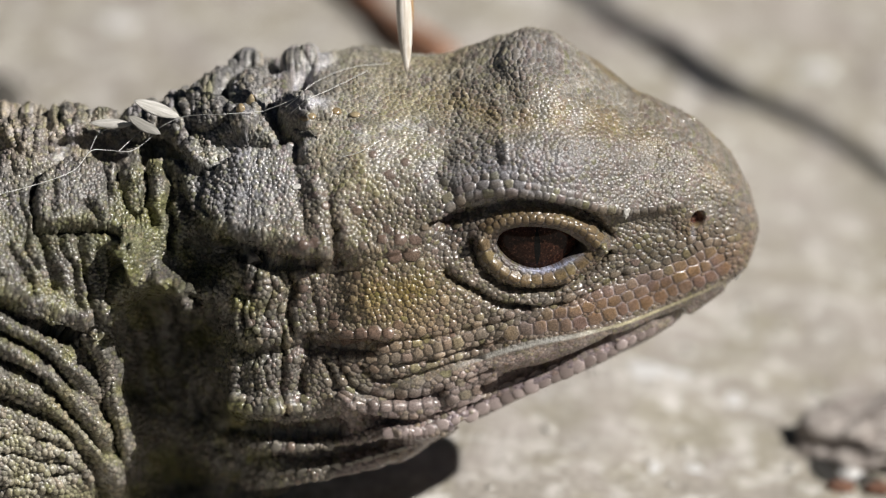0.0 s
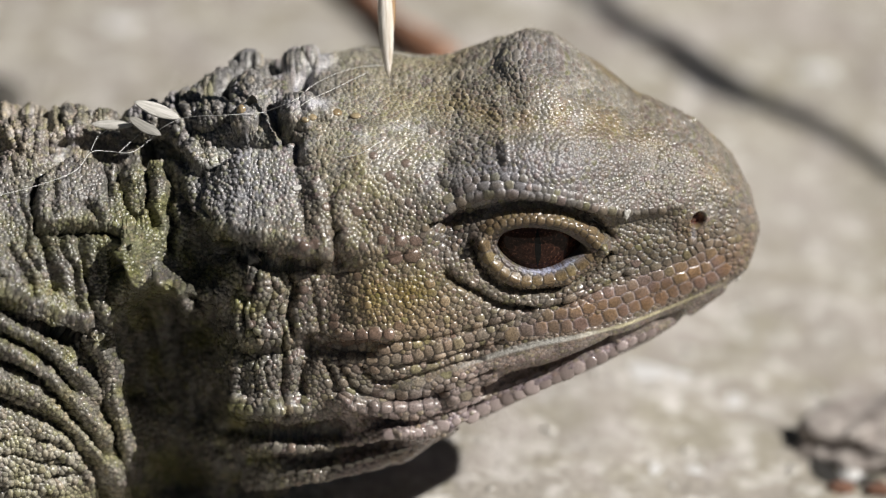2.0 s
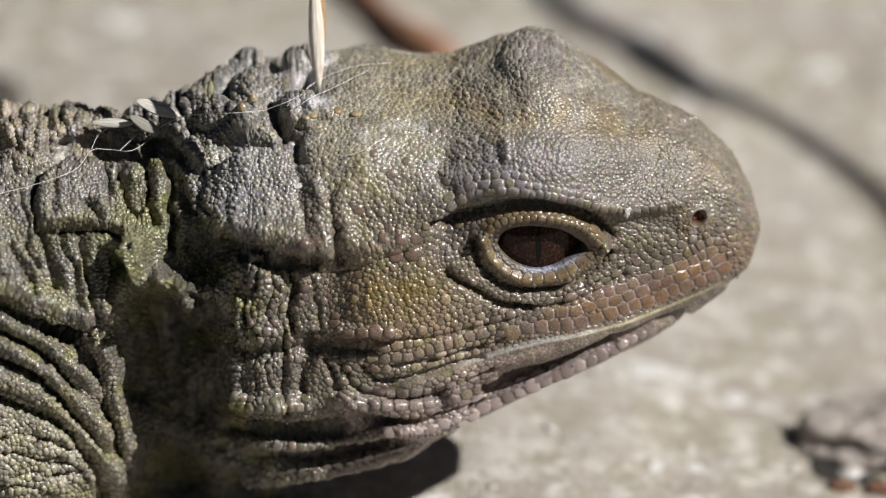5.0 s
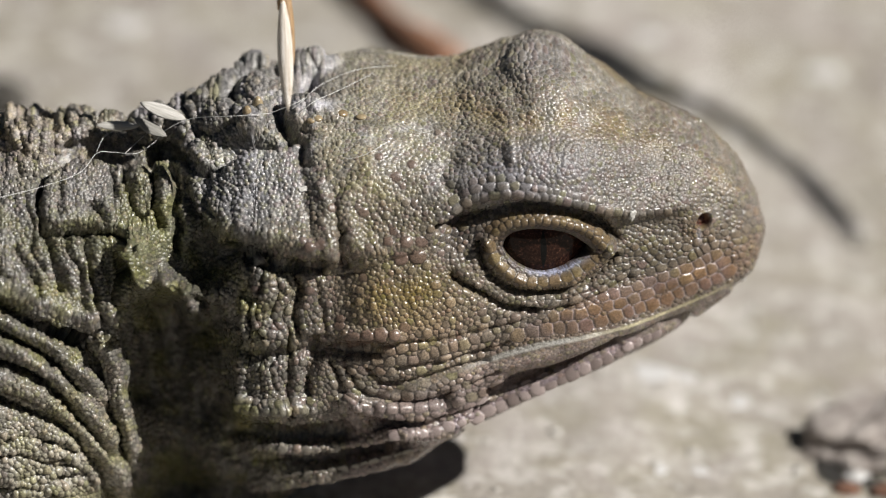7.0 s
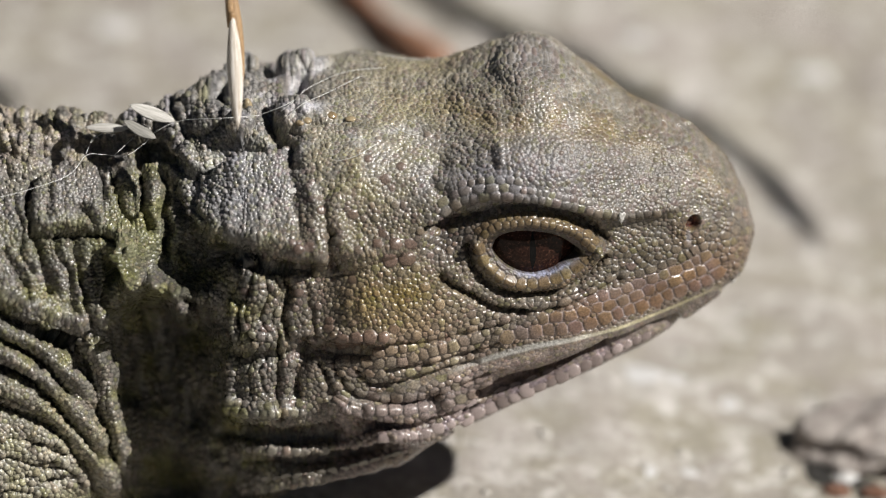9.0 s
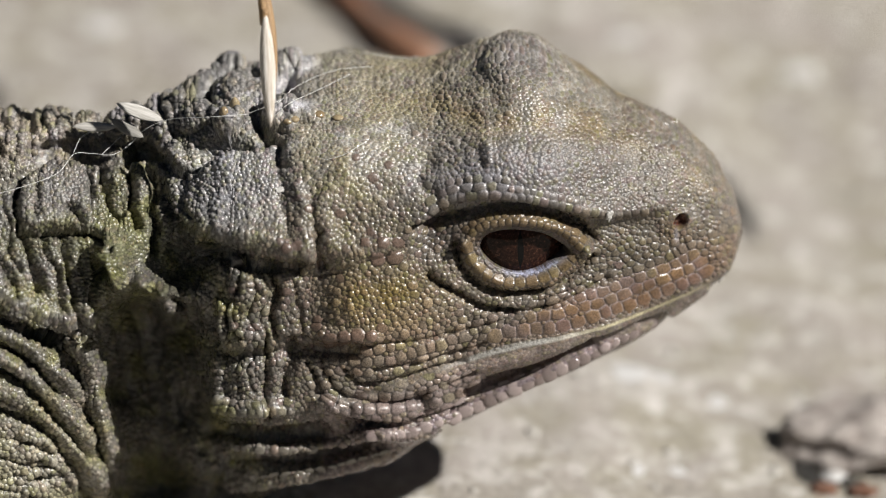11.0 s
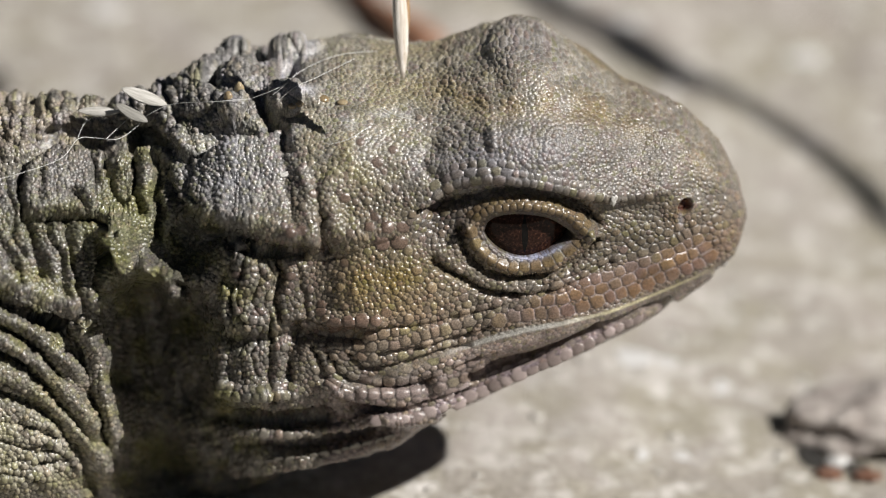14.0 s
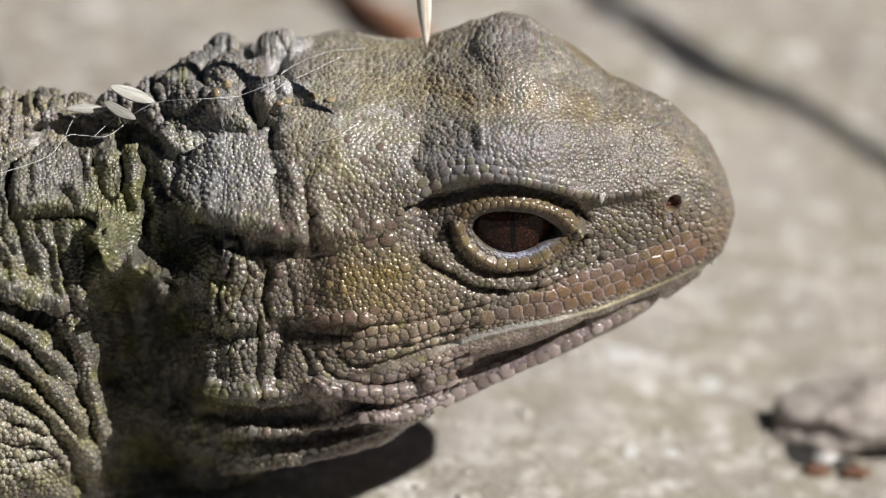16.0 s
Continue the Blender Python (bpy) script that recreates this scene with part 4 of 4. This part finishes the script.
def eye_material():
    m, t, b = material("iris", 0.05, 0.18)
    xyz = t.nodes.new("ShaderNodeSeparateXYZ")
    t.links.new(coords(t), xyz.inputs[0])

    def maths(op, a, b_=None):
        n = t.nodes.new("ShaderNodeMath")
        n.operation = op
        for s, v in zip(n.inputs, (a, b_)):
            if isinstance(v, (int, float)):
                s.default_value = v
            elif v is not None:
                t.links.new(v, s)
        return n.outputs[0]
    r = STEP
    slitw = maths("ADD", maths("MULTIPLY", maths("POWER", maths("ABSOLUTE", xyz.outputs[1]), 2.0), -1.0 / (240 * r)), 5.6 * r)
    pupil = maths("LESS_THAN", maths("ABSOLUTE", xyz.outputs[0]), slitw)
    fibre = ramp(t, noise_node(t, 2600, 6, 0.7), [(0.38, (0.011, 0.005, 0.0035)), (0.56, (0.03, 0.013, 0.009)), (0.72, (0.15, 0.068, 0.04))])
    c = mixed(t, "MIX", pupil, fibre, (0.004, 0.004, 0.004))
    t.links.new(c, b.inputs["Base Color"])
    return m


IRIS = eye_material()


def build_eyes():
    centre_i = np.argmin(np.abs(PX - 952) + np.abs(PY - 440) + np.where(np.arange(NR)[None, :] < NEAR, 0, 1e6) + np.where(P[..., 1] < 0, 0, 1e6))
    i, j = np.unravel_index(centre_i, PX.shape)
    n = Vector(N0[i, j])
    base = Vector(P[i, j])
    radius = 118
    centre = (base + n * (-3 - radius)) * STEP
    for side in (1, -1):
        bm = bmesh.new()
        bmesh.ops.create_uvsphere(bm, u_segments=64, v_segments=40, radius=radius * STEP)
        axis = Vector((n.x, n.y * side, n.z))
        c = Vector((centre.x, centre.y * side, centre.z))
        q = axis.to_track_quat("Z", "Y").to_matrix().to_4x4()
        part("eyeball", bm, IRIS, HEAD, "dark brown glossy eye with a slit pupil", Matrix.Translation(c) @ q)


build_eyes()

# ---- rows of large scales ----


def scale_mesh(mat, flat, square=0.86):
    """One rounded, slightly six-sided plate."""
    bm = bmesh.new()
    bmesh.ops.create_icosphere(bm, subdivisions=2, radius=1.0)
    for v in bm.verts:
        a = math.atan2(v.co.y, v.co.x)
        six = 1 + 0.07 * math.cos(6 * a)
        r = math.hypot(v.co.x, v.co.y)
        k = six * (r ** square / r if r > 1e-6 else 1)
        v.co.x, v.co.y = v.co.x * k, v.co.y * k
        v.co.z *= flat if v.co.z > 0 else 0.8
    me = bpy.data.meshes.new("scale")
    bm.to_mesh(me)
    bm.free()
    me.polygons.foreach_set("use_smooth", np.ones(len(me.polygons), dtype=bool))
    me.materials.append(mat)
    return me


dice = random.Random(7)
SMOOTH_X, SMOOTH_Y = plan(P)


def form_normal(px, py):
    """The outward normal of the broad form there."""
    far_off = (SMOOTH_X - px) ** 2 + (SMOOTH_Y - py) ** 2 + np.where(FACING, 0, 1e9)
    return Vector(N0[np.unravel_index(np.argmin(far_off), far_off.shape)])


def scale_row(name, mesh, line, pitch, wide_, tall, parent, sink=-1.0, loose_=1.0, start=0.5, face=0.25):
    """Plates side by side along a line of the plan."""
    curve = smooth_line(line, 200)
    along = np.concatenate([[0], np.cumsum(np.hypot(*np.diff(curve, axis=0).T))])
    s = pitch * start
    while s < along[-1]:
        k = 1 + loose_ * dice.uniform(-0.16, 0.16)
        x, y = np.interp(s, along, curve[:, 0]), np.interp(s, along, curve[:, 1])
        x2, y2 = np.interp(s + 6, along, curve[:, 0]), np.interp(s + 6, along, curve[:, 1])
        x1, y1 = np.interp(s - 6, along, curve[:, 0]), np.interp(s - 6, along, curve[:, 1])
        right = Vector((x2 - x1, -(y2 - y1) * ST, -(y2 - y1) * CT)).normalized()
        n = form_normal(x, y).normalized() + Vector((0.4, -CT, ST + 0.55)) * face
        n = (n - right * n.dot(right)).normalized()
        p, _ = on_skin(x, y + dice.uniform(-1.5, 1.5))
        p = p + n * sink * STEP
        turn = Matrix((right, n.cross(right), n)).transposed().to_4x4()
        k *= 1 - 0.22 * s / along[-1] if name == "jaw_scale" else 1
        size_ = Vector((wide_ * k, k * tall * dice.uniform(0.9, 1.1), tall * 0.5)) * STEP
        placed(name, mesh, None, parent, Matrix.Translation(p) @ turn @ Matrix.Rotation(loose_ * dice.uniform(-0.2, 0.2), 4, "Z") @ Matrix.Diagonal((*size_, 1)))
        s += pitch * k


def scale_rows():
    pale, dusk = scale_mesh(HORN, 0.5), scale_mesh(DUSK, 0.38)
    scale_row("jaw_scale", pale, [(650, 775), (700, 768), (760, 759), (815, 744)], 27, 14.5, 11, JAW, -1.0, 0.9, 0.5, 0.9)
    scale_row("jaw_scale", pale, [(822, 742), (850, 727), (900, 703), (950, 681), (1000, 660), (1050, 636), (1105, 609), (1160, 580)], 25, 16, 13, JAW, -0.5, 0.8, 0.5, 1.7)
    scale_row("jaw_scale", pale, [(800, 732), (850, 702), (900, 682), (965, 656), (1010, 638)], 33, 14, 7, JAW, 0.0, 1.0, 0.5, 1.2)
    scale_row("jaw_scale", pale, [(740, 786), (790, 772), (830, 752)], 24, 11, 7, JAW)
    # Throat rows take the darker horn in place of the shade they lie in.
    scale_row("throat_scale", dusk, [(470, 842), (560, 834), (640, 818), (720, 796)], 20, 10.5, 8.5, JAW)
    scale_row("throat_scale", dusk, [(440, 786), (520, 793), (600, 790)], 20, 10, 7.5, JAW)


scale_rows()

# ---- crest of the nape ----


def crest():
    horn = horn_material("pale_spine", (0.22, 0.16, 0.09), (0.36, 0.29, 0.18))
    for k, (x, y, r, tall) in enumerate(((446, 186, 10, 18), (428, 196, 8, 11), (594, 196, 11, 6), (628, 202, 10, 5), (552, 206, 9, 6), (538, 210, 8, 5))):
        p, n = on_skin(x, y, 2 if tall > 10 else -2)
        part("crest_spine", blob(40 + k, STEP, 0.12, 3, (r, r, tall)), horn, HEAD, "short pale conical spine", Matrix.Translation(p))


crest()

# ---- foreleg ----


def foreleg(side):
    pts = smooth_line([(-0.085, -0.016 * side - 0.008, -0.006), (-0.092, -0.03 * side - 0.008, -0.016), (-0.105, -0.034 * side - 0.008, -0.026), (-0.097, -0.038 * side - 0.008, GROUND + 0.003)], 14)
    bm = tube(pts, list(np.linspace(0.010, 0.0045, 14)), 14)
    me = bpy.data.meshes.new("foreleg")
    bm.to_mesh(me)
    bm.free()
    me.polygons.foreach_set("use_smooth", np.ones(len(me.polygons), dtype=bool))
    leg = placed("foreleg", me, LEG, tuatara, None, "stout scaly foreleg under the shoulder")
    return leg


LEG = plain_material("leg_skin", (0.09, 0.085, 0.06), (0.17, 0.155, 0.11), 900, 0.5)
foreleg(1)
foreleg(-1)

# ---- loose things on and round the animal ----
STRAW = plain_material("bleached_straw", (0.36, 0.28, 0.19), (0.88, 0.85, 0.8), 900, 0.5, 0.0001, (5, 5, 0.12))
BROWN_STRAW = plain_material("brown_straw", (0.22, 0.13, 0.06), (0.42, 0.28, 0.15), 900, 0.5, 0.0001, (6, 6, 0.6))


def husk_mesh(length, wide_, thick, seed):
    """A pointed, cupped husk along z."""
    bm = bmesh.new()
    rings = []
    for i in range(13):
        f = i / 12
        r = max(math.sin(math.pi * f) ** 0.7, 0.03)
        ring = []
        for k in range(12):
            a = 2 * math.pi * k / 12
            rib = 1 + 0.08 * math.cos(6 * a)
            ring.append(bm.verts.new((wide_ * r * math.cos(a) * rib, thick * r * math.sin(a) * rib + wide_ * 0.3 * (f - 0.5) ** 2, length * f)))
        rings.append(ring)
    for a, b in zip(rings, rings[1:]):
        for k in range(12):
            bm.faces.new((a[k], a[(k + 1) % 12], b[(k + 1) % 12], b[k]))
    bm.faces.new(rings[0][::-1])
    bm.faces.new(rings[-1])
    bmesh.ops.recalc_face_normals(bm, faces=bm.faces)
    return bm


def over(px, py, reach, gap, other=None):
    """A spot of the plan just clear of the skin round it."""
    w_ = (np.hypot(SEEN_X - px, SEEN_Y - py) < reach) & FACING
    depth = float((SKIN_AT[w_] @ VIEW).max()) + gap * STEP if w_.any() else on_skin(px, py)[0].dot(Vector(VIEW)) + gap * STEP
    if other:
        depth = max(depth, over(*other, reach, gap).dot(Vector(VIEW)))
    k = 1 - depth / AWAY
    return Vector(((px - 784) * STEP * k, 0, 0)) + Vector((0, ST, CT)) * (441 - py) * STEP * k + Vector(VIEW) * depth


def husks():
    pale = plain_material("white_husk", (0.3, 0.285, 0.25), (0.72, 0.7, 0.66), 700, 0.55, 0.0002, (3, 3, 0.3))
    grey = plain_material("grey_husk", (0.13, 0.125, 0.11), (0.36, 0.345, 0.31), 700, 0.6, 0.0002, (3, 3, 0.3))
    for (ax, ay), (bx, by), wide_, label in (((236, 178), (318, 208), 13, "white papery seed husk lying on the crest"),
                                            ((158, 218), (236, 220), 9, "narrow white husk lying on the crest"),
                                            ((226, 206), (284, 238), 12, "grey husk caught between the crest knobs")):
        p, q = over(ax, ay, 22, 2, (bx, by)), over(bx, by, 22, 2, (ax, ay))
        d_ = q - p
        bm = husk_mesh(d_.length, wide_ * STEP, 2.5 * STEP, 1)
        z_ = d_.normalized()
        y_ = Vector((0.55, -CT, ST + 0.7))
        y_ = (y_ - z_ * y_.dot(z_)).normalized()
        turn = Matrix((y_.cross(z_), y_, z_)).transposed().to_4x4()
        ob = part("seed_husk", bm, grey if label[:4] == "grey" else pale, None, label, Matrix.Translation(p) @ turn)
        tagged(ob, category="husk", group="husks on the crest")


husks()


def flakes():
    dead = plain_material("dead_skin", (0.3, 0.29, 0.27), (0.6, 0.59, 0.56), 1500, 0.6, 0.0001)
    for k, (x, y, rx, ry) in enumerate(((1107, 376, 6, 11), (528, 331, 12, 5), (1303, 489, 6, 6))):
        p, n = on_skin(x, y, 3)
        q = n.to_track_quat("Z", "Y").to_matrix().to_4x4()
        part("skin_flake", blob(80 + k, STEP, 0.8, 3, (rx, ry, 1.2)), dead, HEAD, "loose pale flake of dead skin", Matrix.Translation(p) @ q)


flakes()


def threads():
    silk = plain_material("silk", (0.6, 0.6, 0.58), (0.85, 0.85, 0.83), 3000, 0.3, 0.00001)
    lines = [[(-20, 348), (60, 328), (130, 302), (160, 268), (190, 266), (230, 268), (262, 248), (285, 225), (330, 206), (400, 202), (466, 197)],
             [(160, 265), (172, 240), (190, 228)], [(210, 268), (240, 240), (262, 222)],
             [(466, 197), (520, 175), (560, 145), (620, 120), (690, 112)], [(515, 200), (545, 176), (585, 158), (650, 126)],
             [(606, 278), (640, 268), (674, 248)], [(696, 212), (722, 226), (752, 234)], [(505, 190), (530, 170), (548, 150)]]
    for k, line in enumerate(lines):
        arr = smooth_line([over(x, y, 26 if k < 3 else 8, 2) for x, y in line], 9 * len(line))
        ob = part("silk_thread", tube(arr, [0.5 * STEP] * len(arr), 5), silk, None, "fine white silk thread draped over the crest")
        tagged(ob, category="thread", group="silk threads")


threads()

# ---- grass over the head: one drooping stalk with a spikelet, and a blade whose shadow crosses the slab ----


def grass():
    root = empty("dry_grass", (0.0, 0.0, 0.0))
    tagged(root, "dry straw-coloured grass stalk with a drooping seed swaying in the wind", "grass")

    def at(px, py, toward=0.030):
        v = (441 - py) * STEP
        y = (v * ST / CT - toward) * CT
        return Vector(((px - 784) * STEP, y, (v - y * ST) / CT))
    low_, neck_ = at(722, 141), at(712, -62)
    d_ = low_ - neck_
    bm = husk_mesh(d_.length, 12.5 * STEP, 8 * STEP, 2)
    part("spikelet", bm, STRAW, root, "pale cream seed with fine ribs", Matrix.Translation(neck_) @ d_.to_track_quat("Z", "Y").to_matrix().to_4x4())
    # awn that clasps the seed
    hi, lo = at(708, -130, 0.0295), at(731, 60, 0.0295)
    d_ = lo - hi
    part("bract", husk_mesh(d_.length, 10 * STEP, 6 * STEP, 2), BROWN_STRAW, root, "thin brown bract", Matrix.Translation(hi) @ d_.to_track_quat("Z", "Y").to_matrix().to_4x4())
    stalk = smooth_line([neck_, at(704, -130), (-0.01, 0.02, 0.12), (-0.06, 0.04, 0.18), (-0.18, 0.06, 0.2), (-0.3, 0.08, 0.14), (-0.36, 0.1, GROUND)], 50)
    part("stalk", tube(stalk, list(np.linspace(0.00045, 0.0011, 50)), 8), BROWN_STRAW, root)
    return root


def blade():
    root = empty("grass_blade", (0.0, 0.0, 0.0))
    tagged(root, "long dry drooping grass blade shading the slab", "grass")
    sunward = Vector((SUN.x, SUN.y, SUN.z))

    def lifted(px, py, h):
        return floor_spot(px, py) + sunward * h
    line = smooth_line([lifted(820, -190, 0.33), lifted(1040, -5, 0.31), lifted(1200, 100, 0.28), lifted(1290, 160, 0.26), lifted(1400, 205, 0.24), lifted(1560, 303, 0.22), lifted(1640, 372, 0.21), lifted(1695, 455, 0.2)], 40)
    widths = [0.0019 + 0.0024 * math.exp(-((f - 0.36) / 0.16) ** 2) if f < 0.9 else 0.0019 * (1.02 - f) / 0.12 for f in np.linspace(0, 1, 40)]
    part("blade", tube(line, widths, 8), BROWN_STRAW, root, "long dry drooping leaf blade")
    rise = smooth_line([line[0], line[0] + np.array((0.04, 0.16, 0.06)), line[0] + np.array((0.1, 0.34, 0.02)), (line[0][0] + 0.14, line[0][1] + 0.42, GROUND)], 24)
    part("stem", tube(rise, [0.0012] * 24, 6), BROWN_STRAW, root)
    return root


GRASS = grass()
BLADE = blade()


def twig():
    def floor_at(px, py):
        return floor_spot(px, py) + Vector((0, 0, 0.0018))
    bark = plain_material("red_brown_bark", (0.17, 0.085, 0.05), (0.38, 0.2, 0.125), 120, 0.6, 0.0003)
    pts = smooth_line([floor_at(550, -98), floor_at(600, -38), floor_at(640, 7), floor_at(668, 37), floor_at(700, 67), floor_at(740, 94), floor_at(790, 127)], 40)
    ob = part("fallen_twig", tube(pts, list(0.0021 + 0.0005 * np.sin(np.linspace(0, 9, 40))), 10), bark, None)
    tagged(ob, "curved reddish-brown fallen twig lying on the slab", "twig")


twig()


def litter():
    stone = plain_material("grey_brown_stone", (0.24, 0.205, 0.185), (0.5, 0.455, 0.42), 240, 0.9, 0.0012)
    dark = plain_material("dark_stone", (0.03, 0.028, 0.025), (0.09, 0.082, 0.07), 260, 0.85, 0.0006)
    rust = plain_material("rusty_leaf", (0.08, 0.04, 0.028), (0.24, 0.12, 0.075), 300, 0.7, 0.0003)
    white = plain_material("pale_pebble", (0.5, 0.49, 0.47), (0.68, 0.67, 0.66), 300, 0.6, 0.0003)
    # Flat black piece, added to stand for the shade under the stone's edge.
    wedge_shade = plain_material("black_shade", (0.014, 0.013, 0.012), (0.045, 0.042, 0.037), 260, 0.95, 0.0006)
    pale = "flat pale pebble on the slab"
    for k, (x, y, r, sq, mat, name, label) in enumerate((
            (-8, 192, 58, (1, 0.9, 0.7), dark, "stone", "dark rough stone lying behind the animal"),
            (1556, 790, 100, (1.4, 1.1, 0.62), stone, "stone", "rough grey-brown stone on the slab"),
            (1450, 826, 46, (2.0, 0.5, 0.09), wedge_shade, "stone", "flat black wedge standing in for the shade under the stone's edge"),
            (1442, 122, 34, (1.3, 1, 0.12), white, "pebble", pale), (212, 42, 30, (1.2, 1, 0.12), white, "pebble", pale), (1135, 62, 26, (1.2, 1, 0.12), white, "pebble", pale),
            (1128, 656, 36, (1.6, 1, 0.05), white, "pebble", pale), (1192, 664, 22, (1.6, 1, 0.05), white, "pebble", pale),
            (1152, 826, 19, (1, 1.5, 0.05), white, "pebble", pale), (1224, 830, 20, (1, 1, 0.05), white, "pebble", pale), (1290, 708, 26, (1.1, 1, 0.05), white, "pebble", pale),
            (1488, 866, 20, (1.2, 0.8, 0.6), rust, "leaf_scrap", "crumpled rust-brown leaf scrap on the slab"),
            (1556, 870, 22, (1.3, 1, 0.5), rust, "leaf_scrap", "crumpled rust-brown leaf scrap on the slab"),
            (1506, 846, 20, (1.3, 0.9, 0.5), white, "pebble", "small pale pebble beside leaf scraps"),
            (1538, 856, 18, (1.2, 0.9, 0.5), dark, "stone", "small dark stone beside leaf scraps"))):
        p = floor_spot(x, y)
        turn = Matrix.Rotation(radians(-68), 4, "Z") if mat is wedge_shade else Matrix()
        lumps = 0.42 if mat is stone else 0.22 if r > 50 or mat is white else 0.5
        ob = part(name, blob(k + 60, r * STEP, lumps, 4, sq), mat, None, label, Matrix.Translation(p + Vector((0, 0, r * STEP * sq[2] * (0.5 if sq[2] > 0.4 else 0.25)))) @ turn)
        tagged(ob, category={"leaf_scrap": "leaf"}.get(name, "stone"), group="litter beside the animal")


litter()


def gravel():
    grit = plain_material("pale_grit", (0.36, 0.33, 0.29), (0.6, 0.58, 0.54), 500, 0.8, 0.0003)
    bm = bmesh.new()
    r = random.Random(3)
    for k in range(420):
        x, y = r.uniform(-0.12, 0.14), r.uniform(-0.05, 0.2)
        s = r.uniform(0.0004, 0.0011)
        m = Matrix.Translation((x, y, slab_top(x, y) + s * 0.08)) @ Matrix.Rotation(r.uniform(0, 6), 4, "Z") @ Matrix.Diagonal((s * r.uniform(0.8, 1.6), s, s * 0.12, 1))
        bmesh.ops.create_icosphere(bm, subdivisions=1, radius=1.0, matrix=m)
    ob = part("gravel", bm, grit, None)
    tagged(ob, "scattered pale grit lying on the slab", "gravel", kind="stuff")


gravel()


def motions():
    """The grass sways to and fro over the head."""
    sway = [(0, 722, 140), (0.5, 711, 141), (1, 693, 146), (1.5, 688, 144), (2, 690, 146), (2.5, 670, 164), (3, 642, 172), (3.5, 621, 164), (4, 603, 158),
            (6.5, 526, 198), (7, 517, 205), (7.5, 525, 219), (8, 502, 231), (8.5, 458, 231), (9, 430, 235), (11.5, 506, 227), (12, 522, 200),
            (12.5, 543, 173), (13, 610, 165), (13.5, 675, 162), (14, 715, 148), (14.5, 727, 138), (15, 722, 132), (15.5, 714, 121), (16, 755, 95)]
    shake = {t: (r, d) for t, r, d in SHAKE}
    rows = []
    for t, x, y in sway:
        r, d = shake[t]
        dx, dv = (x - r - 722) * STEP, -(y - d - 140) * STEP
        rows.append((t, pose(dx, ST * dv, CT * dv)))
    walk(GRASS, rows)
    drift = [(0, 0), (1, 8), (2, 15), (3, -40), (3.5, -40), (4, -30), (6.5, -205), (7, -230), (7.5, -300), (8, -288), (8.5, -292), (9, -300),
             (11.5, -420), (12.5, -350), (13.5, -180), (14.5, -50), (15.5, 15), (16, 45)]
    walk(BLADE, [(t, pose(x * STEP, 0, 0)) for t, x in drift])


motions()
